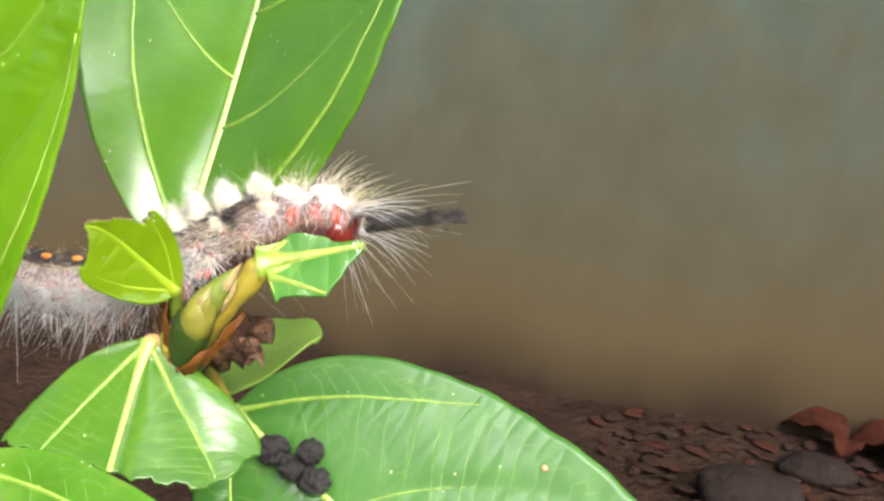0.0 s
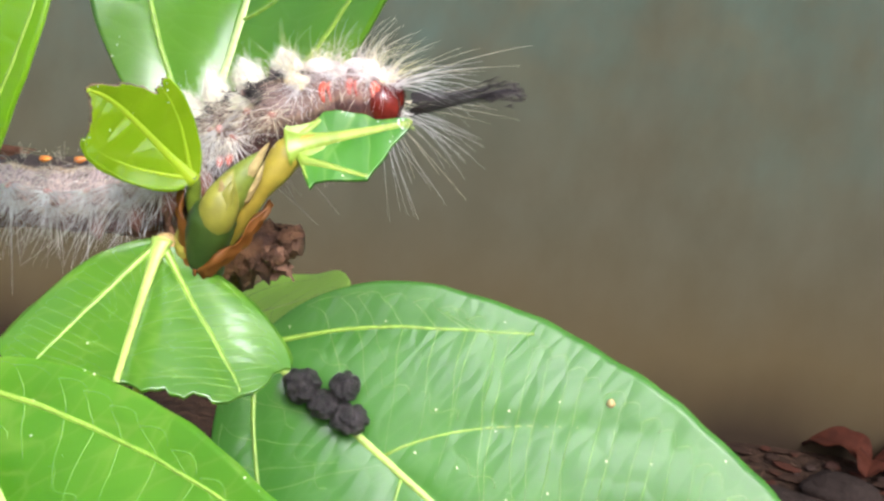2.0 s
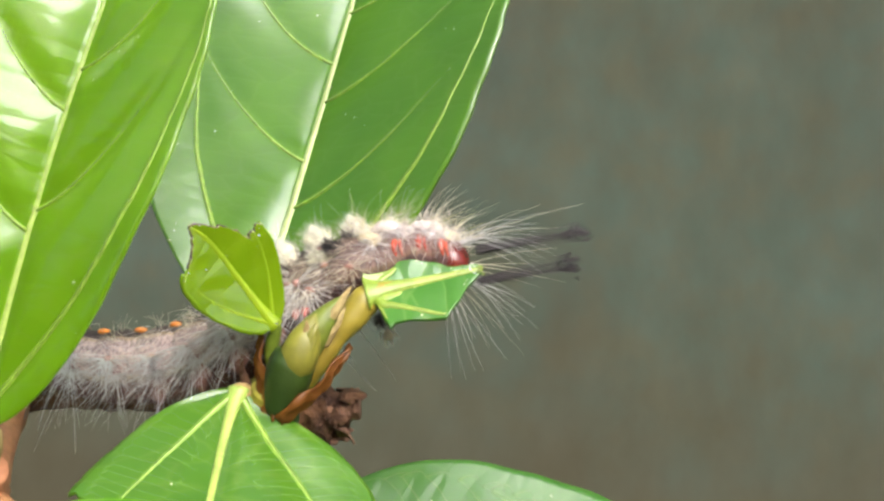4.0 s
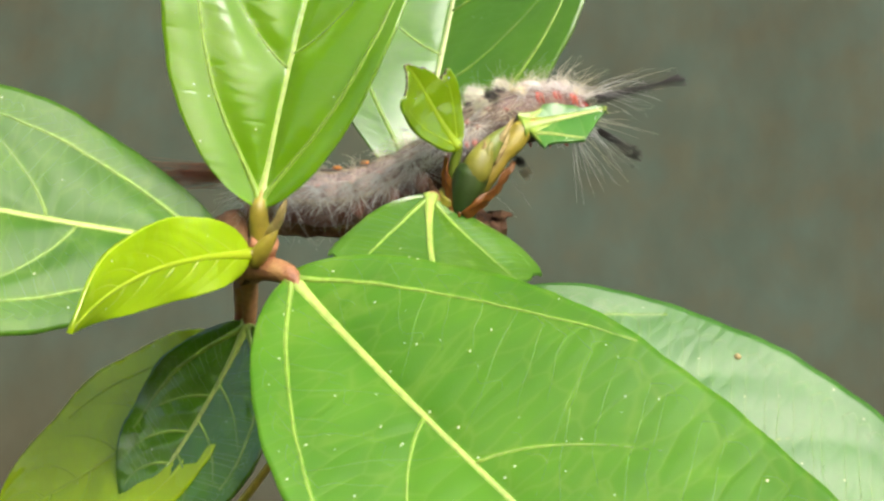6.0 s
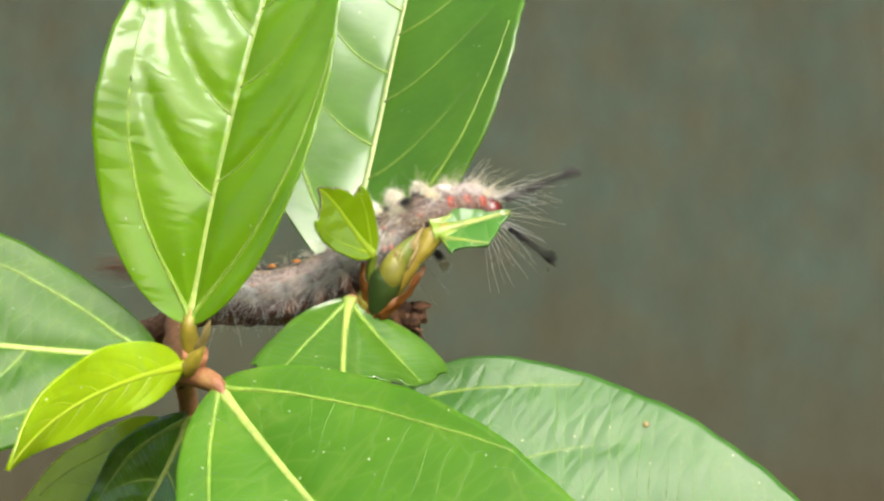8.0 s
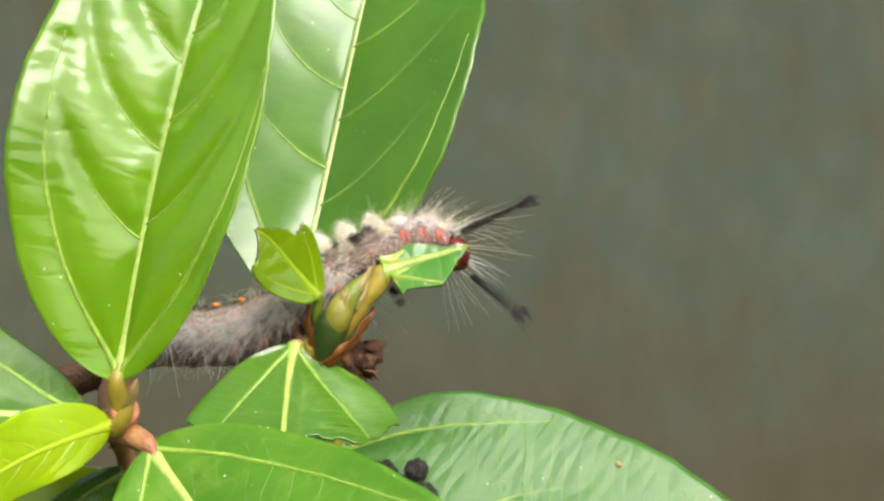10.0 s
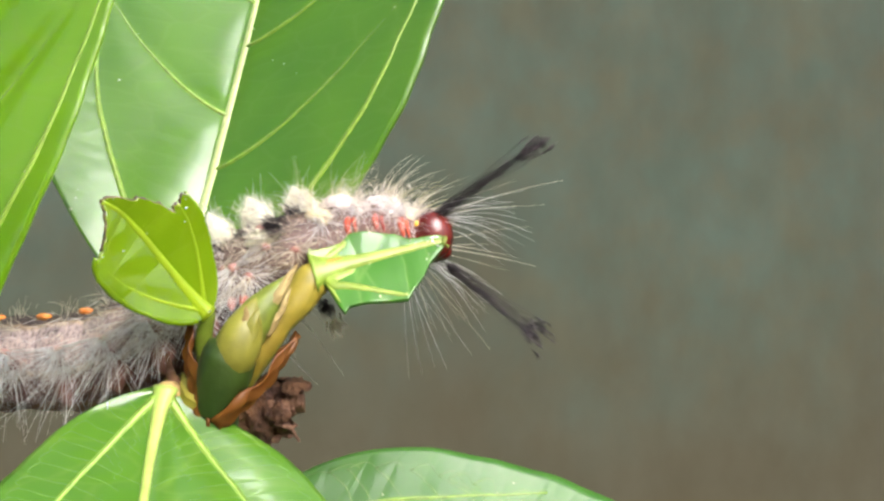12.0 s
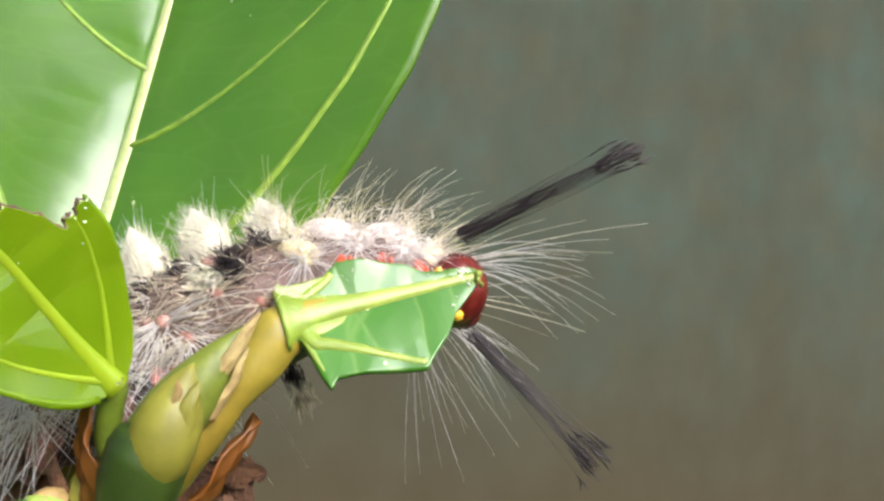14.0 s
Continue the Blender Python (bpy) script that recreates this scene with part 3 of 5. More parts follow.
bitten = Blade([(-9.5, 67.1, 291.1), (-11.9, 65.2, 293.7), (-12.6, 63.8, 295.5), (-13.6, 62.4, 295.5)], (0.6, -0.8, 0.01), 3.1, 2.8, 10, 10, 0.58, 0.55, seed=11, wave=0.1, quilt=0.14, ends=cut_bitten, sides=((0.3, 0.5), (0.36, 0.55)))
bitten_leaf = leaf(shrub, bitten, LEAF_BITTEN, "small yellow-green leaf with a ragged bitten top", [(-9.3, 68.3, 288.2), (-9.75, 67.9, 289.7)], GREEN_STALK, rib=0.28, nets=0, vein_mat=VEIN_YOUNG, stalk_r=0.5, fine=0.6)
# the eaten stump: gnawed back to a thick midrib with a scrap of blade above and a larger one below
GNAWED = ((0.0, 0.02, 0.05, 0.15, 0.26, 0.33, 0.45, 0.56, 0.66, 0.73, 0.80, 0.97, 1.0), (0.75, 1.15, 1.0, 1.05, 1.15, 1.5, 1.42, 1.15, 0.95, 0.55, 0.42, 0.36, 0.2),
          (0.0, 0.07, 0.11, 0.135, 0.18, 0.30, 0.45, 0.60, 0.65, 0.75, 0.83, 0.93, 1.0), (0.6, 0.9, 2.2, 2.75, 2.45, 2.5, 2.7, 2.9, 2.5, 1.9, 1.15, 0.6, 0.2))
stub = Blade([(-4.9, 68.4, 293.35), (-2.8, 68.67, 294.05), (-0.7, 68.93, 294.7), (1.4, 69.2, 295.35)], (0.06, -0.89, 0.44), 1.5, 3.2, 6, 8, 0.5, 0.5, seed=12, wave=0.06, quilt=0.12, prof=GNAWED, basal=False)
stub_leaf = leaf(shrub, stub, LEAF_STUB, "eaten stump of a leaf with a thick midrib", None, rib=0.70, thick=0.24, nets=0, nu=150, power=1.0, vein_mat=WEB)
line = catmull([(-9.0, 69.6, 286.8), (-8.0, 68.6, 288.2), (-7.0, 68.25, 289.66), (-6.3, 68.2, 290.95), (-5.5, 68.25, 292.0), (-4.8, 68.45, 293.1), (-3.6, 68.65, 293.8), (-2.2, 68.8, 294.25)], 50)
v, f = tube(line, np.interp(np.linspace(0, 1, 50), (0, 0.28, 0.42, 0.57, 0.70, 0.84, 1), (0.75, 0.66, 0.68, 0.80, 0.90, 0.5, 0.12)), 16, up=(0, -1, 0), flat=0.8, lump=0.012)
put("petiole", mesh_of("petiole", v * MM, f, STUB_STALK), stub_leaf, "thick tan-olive leaf stalk")
# the pale web of thick veins that the jaws left at its base
def web_end(v):
    return float(np.interp(v, (-1, -0.8, -0.5, -0.3, 0, 0.25, 0.4, 0.6, 0.8, 1), (0.27, 0.22, 0.20, 0.30, 0.36, 0.28, 0.10, 0.10, 0.08, 0.05)))


def web(blade, ends, lift, mat, parent, name="vein_web", label="", n=14, k=41):
    vs = np.linspace(-1, 1, k)
    E = np.array([ends(x) for x in vs])
    S, V = (np.linspace(0.0, 1, n)[:, None] * E[None]).ravel(), np.repeat(vs[None], n, 0).ravel()
    up = lift * (1 - 0.6 * np.linspace(0, 1, n))[:, None].repeat(k, 1).ravel()
    me = np.vstack([blade.at(S, V, up), blade.at(S, V, -up)])
    f = [(i * k + j, i * k + j + 1, (i + 1) * k + j + 1, (i + 1) * k + j) for i in range(n - 1) for j in range(k - 1)]
    m = n * k
    f += [tuple(m + x for x in reversed(q)) for q in f]
    rim = [i * k for i in range(n)] + [(n - 1) * k + j for j in range(1, k)] + [i * k + k - 1 for i in range(n - 2, -1, -1)] + [j for j in range(k - 2, 0, -1)]
    f += [(p, q, m + q, m + p) for p, q in zip(rim, rim[1:] + rim[:1])]
    return put(name, mesh_of(name, me * MM, f, mat), parent, label)


for s0, v0, far, out, r0, r1 in ((0.03, 0.1, 0.61, 0.93, 0.34, 0.10), (0.08, -0.2, 0.29, -0.9, 0.32, 0.14), (0.05, 0.3, 0.13, 0.8, 0.26, 0.06)):
    x = np.linspace(0, 1, 24)
    v, q = tube(stub.at(s0 + (far - s0) * x, v0 + (out - v0) * x**0.55, 0.10), r0 + (r1 - r0) * x**0.6, 8, up=stub.N, flat=0.5)
    put("side_vein", mesh_of("side_vein", v * MM, q, WEB), stub_leaf)
# the torn fibrous end of the midrib
rnd = np.random.RandomState(6)
end = joined([tube(np.array((1.2, 69.1, 295.3)) + np.array((0.88, 0.1, 0.28)) * (np.linspace(0, 0.08 + 0.14 * rnd.rand(), 5))[:, None] + rnd.randn(3) * 0.13, np.linspace(0.13, 0.06, 5), 6, lump=0.2, seed=n) for n in range(9)])
put("torn_end", mesh_of("torn_end", end[0] * MM, end[1], WEB), stub_leaf, "torn pale end of the midrib")
web(stub, web_end, 0.30, WEB, stub_leaf, label="pale yellow-green web of gnawed veins")
# tiny white beads that stand in for wet glints on the fresh bites
rnd = np.random.RandomState(77)
for blade, cut, owner, count in ((stub, lambda v: 0.97, stub_leaf, 18), (bitten, cut_bitten, bitten_leaf, 6)):
    for i in range(count):
        v0 = rnd.uniform(-0.85, 0.9)
        s0 = (cut(v0) - 0.02) * (1 - 0.5 * rnd.rand() ** 3)
        r0 = 0.02 + 0.035 * rnd.rand() ** 2
        q = np.sin(np.linspace(-np.pi / 2, np.pi / 2, 7))
        v, f = tube(np.array((0.0, 0.0, 1.0)) * q[:, None], np.sqrt(np.maximum(0.0, 1 - q**2)) + 1e-3, 8, up=(1, 0, 0))
        put("glint_bead", mesh_of("glint_bead", (v * r0 * np.array((1.5, 1, 0.8)) + blade.at(np.array([s0]), np.array([v0]), 0.16)[0]) * MM, f, GLINT), owner)
vs = np.linspace(-0.7, 0.97, 90)
v, q = tube(bitten.at(np.array([cut_bitten(a) for a in vs]), vs), 0.05 + 0.04 * np.sin(vs * 61) ** 2, 6, lump=0.25, seed=3)
put("bitten_edge", mesh_of("bitten_edge", v * MM, q, BITE), bitten_leaf, "dark brown dried rim of the bite")


sv = np.linspace(0.02, 0.8, 40)
v, q = tube(bitten.at(sv, sv * 0 - 0.96, 0.04), 0.12 + 0.03 * np.sin(sv * 19), 8, lump=0.05, seed=8)
put("rolled_edge", mesh_of("rolled_edge", v * MM, q, LEAF_BITTEN, np.zeros((len(v), 2)) + v[:, :2] / 10), bitten_leaf)


# a tan blemish on the broad leaf
q = np.sin(np.linspace(-np.pi / 2, np.pi / 2, 9))
v, f = tube(np.array((0.0, 0.0, 1.0)) * q[:, None], np.sqrt(np.maximum(0.0, 1 - q**2)) + 1e-3, 10, up=(1, 0, 0), lump=0.08)
put("blemish", mesh_of("blemish", (v * 0.3 + broad_blade.at(np.array([0.40]), np.array([-0.82]), 0.08)[0]) * MM, f, SCALE_TAN), broad_leaf, "tan scab")

# ---------- bud, scales, dry twig end ----------
def spindle(name, a, b, r, mat, parent, label="", bulge=0.45, ridge=0.0, n=24):
    a, b = np.array(a, float), np.array(b, float)
    s = np.linspace(0, 1, n)
    prof = r * (np.maximum(s, 1e-3) ** bulge * np.maximum(1 - s, 1e-3) ** 0.9) / (bulge / (bulge + 0.9)) ** bulge / (0.9 / (bulge + 0.9)) ** 0.9
    line = a + (b - a) * s[:, None] + np.array((0.0, -0.25, 0.0)) * np.sin(s * np.pi)[:, None]
    v, f = tube(line, np.maximum(prof, 0.02), 14, lump=ridge)
    return put(name, mesh_of(name, v * MM, f, mat), parent, label)


def scale_leaf(a, b, width, bend, mat, parent, name="bud_scale", label="", curl=0.6, ruffle=0.025):
    """A thin curved scale from a to b, hollow towards bend."""
    a, b, bend = np.array(a, float), np.array(b, float), np.array(bend, float)
    n, k, v = 16, 9, []
    T = unit(b - a)
    S = unit(np.cross(T, bend))
    for sh in (0.06, -0.06):
        for i in range(n):
            s = i / (n - 1)
            w = width * (1 - s) ** 0.7 * (0.55 + 0.9 * s) ** 0.6
            for j in range(k):
                u = j / (k - 1) * 2 - 1
                v.append(a + (b - a) * s + bend * (math.sin(s * math.pi * 0.8) * 0.8 + sh) + S * u * w - unit(bend) * curl * w * u * u + unit(bend) * ruffle * (math.sin(9 * u + 7 * s) + math.sin(17 * s - 5 * u)) + S * ruffle * math.sin(13 * s + 2 * width))
    m = n * k
    f = [(i * k + j, i * k + j + 1, (i + 1) * k + j + 1, (i + 1) * k + j) for i in range(n - 1) for j in range(k - 1)]
    f += [tuple(m + x for x in reversed(q)) for q in f]
    rim = [i * k for i in range(n)] + [(n - 1) * k + j for j in range(1, k)] + [i * k + k - 1 for i in range(n - 2, -1, -1)] + [j for j in range(k - 2, 0, -1)]
    f += [(p, q, m + q, m + p) for p, q in zip(rim, rim[1:] + rim[:1])]
    return put(name, mesh_of(name, np.array(v) * MM, f, mat), parent, label)


line = catmull([(-8.7, 68.3, 285.9), (-8.85, 67.8, 287.0), (-8.65, 67.5, 288.2), (-8.4, 67.3, 289.2), (-8.2, 67.2, 290.0)], 24)
v, f = tube(line, np.interp(np.linspace(0, 1, 24), (0, 0.25, 0.5, 0.75, 0.92, 1), (0.8, 1.02, 1.26, 1.30, 1.1, 0.5)), 20, lump=0.01)
bud = put("bud", mesh_of("bud", v * MM, f, BUD_CUP), shrub, "plump green leaf bud in brown sheaths")
spindle("inner_bud", (-8.45, 67.3, 288.0), (-7.3, 66.9, 292.0), 1.05, BUD_PALE, bud, "pale yellow-green inner scale", bulge=0.62, ridge=0.01)
scale_leaf((-7.5, 66.4, 288.9), (-7.2, 66.3, 291.5), 0.7, (0.3, -0.3, 0.0), BUD_PALE, bud, label="pale yellow-green inner scale", curl=0.9)
scale_leaf((-7.6, 66.2, 290.6), (-7.6, 66.0, 291.6), 0.22, (0.05, -0.15, 0.0), SCALE_TAN, bud, label="dry pale tan scale tip")
spindle("stipule", (-9.2, 68.1, 288.3), (-5.9, 67.5, 293.2), 1.02, BUD, bud, "pointed green stipule", bulge=0.55, ridge=0.008)
scale_leaf((-7.1, 67.2, 290.7), (-5.55, 67.1, 293.7), 0.42, (0.15, -0.35, 0.0), SCALE_TAN, bud, label="dry pale tan scale tip")
scale_leaf((-6.7, 67.5, 290.2), (-5.9, 67.35, 292.6), 0.34, (0.25, -0.2, -0.1), SCALE_TAN, bud, "sheath", "rust-brown translucent sheath")
scale_leaf((-8.6, 67.2, 285.9), (-5.6, 67.6, 290.7), 0.8, (0.55, -0.3, -0.5), SHEATH, bud, "sheath", "rust-brown translucent sheath", 0.4, 0.12)
scale_leaf((-9.5, 67.5, 285.9), (-10.25, 67.7, 290.6), 0.85, (-0.4, -0.3, 0.0), SHEATH, bud, "sheath", "rust-brown translucent sheath", 0.4, 0.12)
scale_leaf((-10.0, 67.9, 285.8), (-11.4, 68.8, 289.2), 0.8, (-0.5, -0.3, 0.0), DRY, bud, label="dry rust-brown scale")
scale_leaf((-10.2, 70.0, 286.0), (-9.2, 71.6, 289.0), 1.1, (-0.2, 0.8, 0.0), DRY, bud, label="dry rust-brown scale")
side_bud = spindle("bud", (-22.8, 62.5, 280.7), (-20.9, 60.8, 283.3), 0.6, STUB_STALK, shrub, "small green side bud")
scale_leaf((-21.6, 61.3, 282.4), (-20.5, 59.6, 284.9), 0.6, (0.4, -0.5, 0.0), SCALE_TAN, side_bud, label="pale tan scale")
scale_leaf((-23.4, 64.6, 279.9), (-22.4, 62.6, 283.0), 0.8, (0.9, -0.2, 0.0), DRY, side_bud, label="dry rust-brown scale")


def dry_end():
    """The shaggy dry end of the twig: curled brown strips round a broken core."""
    rnd = np.random.RandomState(5)
    core = put("dry_end", mesh_of("dry_end", *[(v * MM, f) for v, f in [tube(catmull([(-10.5, 74.2, 286.2), (-8.5, 74.2, 286.4), (-6.4, 74.4, 287.0)], 14), np.array([1.3, 1.6, 1.9, 2.0, 2.05, 2.0, 1.95, 1.9, 1.8, 1.7, 1.5, 1.25, 1.0, 0.6]), 18, lump=0.2, seed=4)]][0], DRY), shrub, "shaggy dry brown twig end")
    for i in range(24):
        a = rnd.rand() * 2 * np.pi
        st = np.array((-9.2 + rnd.rand() * 2.8, 74.3 + 1.4 * math.cos(a), 286.6 + 1.4 * math.sin(a)))
        en = st + np.array((0.7 + rnd.rand() * 0.9, rnd.randn() * 0.25, rnd.randn() * 0.3 - 0.15 * math.sin(a)))
        line = catmull([st, (st + en) / 2 + rnd.randn(3) * 0.25, en], 10)
        v, f = tube(line, np.interp(np.linspace(0, 1, 10), (0, 0.5, 1), (0.35, 0.7, 0.15)), 8, up=(0, math.cos(a), math.sin(a)), flat=0.3, lump=0.3, seed=i)
        put("strip", mesh_of("strip", v * MM, f, DRY if i % 3 else BARK), core)


dry_end()


# ---------- droppings on the broad leaf ----------
def dropping(at, size, seed):
    """A pellet of pressed grains, like a blackberry."""
    rnd = np.random.RandomState(seed)
    i = np.arange(44)
    z = 1 - 2 * (i + 0.5) / 44
    a = i * 2.39996 + seed
    grains = unit(np.stack([np.cos(a) * np.sqrt(1 - z * z), np.sin(a) * np.sqrt(1 - z * z), z], 1) + rnd.randn(44, 3) * 0.13)
    tall = 0.20 + 0.09 * rnd.rand(44)
    n, m, V = 34, 52, []
    for p in np.linspace(0.02, np.pi - 0.02, n):
        for q in np.linspace(0, 2 * np.pi, m, endpoint=False):
            d = np.array((math.sin(p) * math.cos(q), math.sin(p) * math.sin(q), math.cos(p)))
            c = grains @ d
            k = int(c.argmax())
            bump = math.sqrt(max(0.0, 1 - ((1 - c[k]) / 0.055)))
            V.append(np.array(at) + d * np.array(size) * (0.86 + tall[k] * bump + 0.06 * noise.noise(Vector(d * 9 + seed))))
    F = [(i * m + j, i * m + (j + 1) % m, (i + 1) * m + (j + 1) % m, (i + 1) * m + j) for i in range(n - 1) for j in range(m)]
    F += [tuple(range(m - 1, -1, -1)), tuple((n - 1) * m + j for j in range(m))]
    tagged(new("dropping", mesh_of("dropping", np.array(V) * MM, F, FRASS)), "black grainy caterpillar dropping lying on the broad leaf", "dropping", "droppings on the leaf")


dropping((-5.5, 77.9, 277.0), (1.2, 1.1, 1.15), 1)
dropping((-3.8, 77.5, 276.1), (1.05, 1.0, 0.9), 2)
dropping((-2.6, 77.8, 277.4), (0.95, 0.95, 0.95), 3)
dropping((-2.0, 77.2, 275.5), (1.2, 1.05, 1.0), 4)


# ---------- the caterpillar ----------
def body_mat():
    m, n, l, b = material("caterpillar_skin")
    uv = n.new("ShaderNodeTexCoord").outputs["UV"]
    sep = n.new("ShaderNodeSeparateXYZ")
    l.new(uv, sep.inputs[0])
    spots = noise_node(n, l, uv, 20.0, 5.0, 0.65)
    wide = noise_node(n, l, uv, 3.0, 2.0)
    # round the body: 0 is the back's middle line, 1 the belly's
    round_ = math_node(n, l, "ADD", sep.outputs[1], math_node(n, l, "MULTIPLY", math_node(n, l, "SUBTRACT", wide.outputs[0], 0.5), 0.12))
    c = ramp_node(n, l, round_, ((0.0, (0.05, 0.04, 0.035)), (0.22, (0.055, 0.04, 0.034)), (0.25, (0.36, 0.29, 0.19)), (0.30, (0.40, 0.34, 0.33)), (0.5, (0.56, 0.47, 0.46)), (0.6, (0.58, 0.46, 0.43)), (0.63, (0.56, 0.48, 0.34)), (0.68, (0.20, 0.09, 0.08)), (1.0, (0.20, 0.085, 0.07)))).outputs[0]
    fleck = ramp_node(n, l, spots.outputs[0], ((0.38, (0.30, 0.26, 0.25)), (0.49, (0.9, 0.88, 0.86)), (0.68, (1.25, 1.2, 1.1)))).outputs[0]
    co = n.new("ShaderNodeTexCoord").outputs["Object"]
    along = n.new("ShaderNodeSeparateXYZ")
    l.new(co, along.inputs[0])
    # the hind body is paler than the hump
    tone = ramp_node(n, l, math_node(n, l, "ADD", math_node(n, l, "MULTIPLY", along.outputs[0], 40.0), 0.5), ((0.38, (1.15, 1.10, 1.10)), (0.60, (0.24, 0.19, 0.16)), (0.88, (0.25, 0.19, 0.16)), (1.0, (0.30, 0.17, 0.14)))).outputs[0]
    c = mix_node(n, l, 1.0, c, tone, "MULTIPLY")
    l.new(mix_node(n, l, 1.0, c, fleck, "MULTIPLY"), b.inputs["Base Color"])
    b.inputs["Roughness"].default_value = 0.55
    b.inputs["Subsurface Weight"].default_value = 0.15
    b.inputs["Subsurface Radius"].default_value = (0.0006, 0.0004, 0.0003)
    l.new(bump_node(n, l, spots.outputs[0], 0.5, 0.0002), b.inputs["Normal"])
    return m


def hair_mat(name, col, rough=0.4, fac=0.3):
    m, n, l, b = material(name)
    co = n.new("ShaderNodeTexCoord").outputs["Object"]
    t = noise_node(n, l, co, 900.0, 2.0)
    c = ramp_node(n, l, t.outputs[0], ((0.3, tuple(x * 0.75 for x in col)), (0.7, tuple(min(1, x * 1.15) for x in col)))).outputs[0]
    l.new(c, b.inputs["Base Color"])
    b.inputs["Roughness"].default_value = rough
    tr = n.new("ShaderNodeBsdfTranslucent")
    l.new(c, tr.inputs[0])
    mx = n.new("ShaderNodeMixShader")
    mx.inputs[0].default_value = fac
    l.new(b.outputs[0], mx.inputs[1])
    l.new(tr.outputs[0], mx.inputs[2])
    l.new(mx.outputs[0], n["Material Output"].inputs[0])
    return m


SKIN = body_mat()
HAIR_CREAM = hair_mat("hair_cream", (0.90, 0.83, 0.67), 0.4, 0.45)
HAIR_WHITE = hair_mat("hair_greyish_white", (0.96, 0.93, 0.90), 0.4, 0.5)
HAIR_GREY = hair_mat("hair_grey_brown", (0.46, 0.38, 0.32), 0.45, 0.3)
HAIR_YELLOW = hair_mat("hair_yellowish", (0.82, 0.78, 0.44), 0.4, 0.4)
HAIR_BLACK = hair_mat("hair_black", (0.035, 0.028, 0.03), 0.35, 0.12)
HAIR_RUST = hair_mat("hair_rust_brown", (0.33, 0.14, 0.075))
BRUSH = hair_mat("brush_cream_white", (0.94, 0.90, 0.76), 0.5, 0.5)
HEAD_RED = simple_mat("head_dark_red", (0.065, 0.008, 0.006), (0.14, 0.018, 0.011), 700, 0.16, 0.15, 0.0001)
LEG_RED = simple_mat("leg_orange_red", (0.32, 0.035, 0.018), (0.48, 0.085, 0.035), 900, 0.28, 0.1, 0.0001)
PROLEG = simple_mat("proleg_brownish_pink", (0.20, 0.085, 0.065), (0.32, 0.15, 0.115), 900, 0.5, 0.3, 0.0002)
ORANGE = simple_mat("wart_orange", (0.75, 0.22, 0.03), (0.85, 0.32, 0.05), 900, 0.35)
YELLOW = simple_mat("antenna_yellow", (0.85, 0.45, 0.02), (0.92, 0.58, 0.04), 900, 0.3)
CUSHION = hair_mat("cushion_white", (0.90, 0.84, 0.77), 0.5, 0.5)
WHITE_WART = simple_mat("wart_white", (0.50, 0.44, 0.40), (0.64, 0.57, 0.53), 900, 0.6, 0.6, 0.0003, sss=0.3)
WART_PINK = simple_mat("wart_pink", (0.50, 0.26, 0.22), (0.62, 0.38, 0.33), 900, 0.45, 0.3, 0.0002)
CREAM = simple_mat("wart_cream", (0.54, 0.46, 0.26), (0.66, 0.58, 0.37), 900, 0.6, 0.6, 0.0003)

AXIS = [(-27.2, 74.6, 289.2), (-24.0, 74.1, 288.7), (-20.5, 73.8, 288.4), (-17.0, 73.4, 288.7), (-13.9, 72.7, 289.6), (-11.2, 72.0, 291.0), (-8.6, 71.3, 292.7), (-6.0, 71.1, 294.2), (-3.6, 72.0, 295.1), (-1.4, 72.3, 295.3), (0.5, 72.2, 295.1)]
RADII = (0.9, 1.9, 2.25, 2.3, 2.3, 2.3, 2.25, 2.2, 2.1, 1.95, 1.5)
ORIGIN = np.array((-13.0, 73.0, 287.0))
caterpillar = tagged(new("caterpillar"), "hairy grey-brown caterpillar with cream brushes, black hair pencils and red head", "caterpillar")
caterpillar.location = ORIGIN * MM
_line = catmull(AXIS, 221)
_tan = unit(np.gradient(_line, axis=0))
_rad = np.interp(np.linspace(0, 1, 221), np.linspace(0, 1, 11), RADII)
# the thorax is rolled: it clings to the leaf stump with its belly towards it
_roll = np.interp(np.linspace(0, 1, 221), (0, 0.6, 0.72, 0.85, 1), (0.03, 0.08, 0.3, 0.58, 0.62))
_up = np.stack([0 * _roll, np.sin(_roll), np.cos(_roll)], 1)
_dorsal = unit(_up - (_tan * _up).sum(1)[:, None] * _tan)
_side = np.cross(_dorsal, _tan)  # towards +y is the far flank
NEAR = -1.0 if _side[110][1] > 0 else 1.0


def on_body(s, ang, out=1.0):
    """The point at s (0 tail, 1 head) and the angle ang round the body (0 the back, positive the near flank), and the way out of it."""
    i = int(round(s * 220))
    a = radians(ang)
    d = _dorsal[i] * math.cos(a) + _side[i] * NEAR * math.sin(a)
    return _line[i] + d * _rad[i] * out, d, _tan[i]


def clear(spec):
    """Bend back the hairs that would run into the bud and the leaf stalks in front of the body."""
    out = []
    for root, way, length, r, droop in spec:
        w, droop = unit(way), np.asarray(droop, float)
        tip = np.asarray(root) + w * length + droop
        if tip[1] < 68.7 and -11.5 < tip[0] < 1.5 and 285 < tip[2] < 294.2:
            length *= 0.85
            w = unit(w * np.array((1.0, 0.25, 1.0)))
            tip = np.asarray(root) + w * length + droop
            droop = droop + np.array((0.0, max(0.0, 68.7 - tip[1]), 0.0))
        out.append((root, w, length, r, droop))
    return out


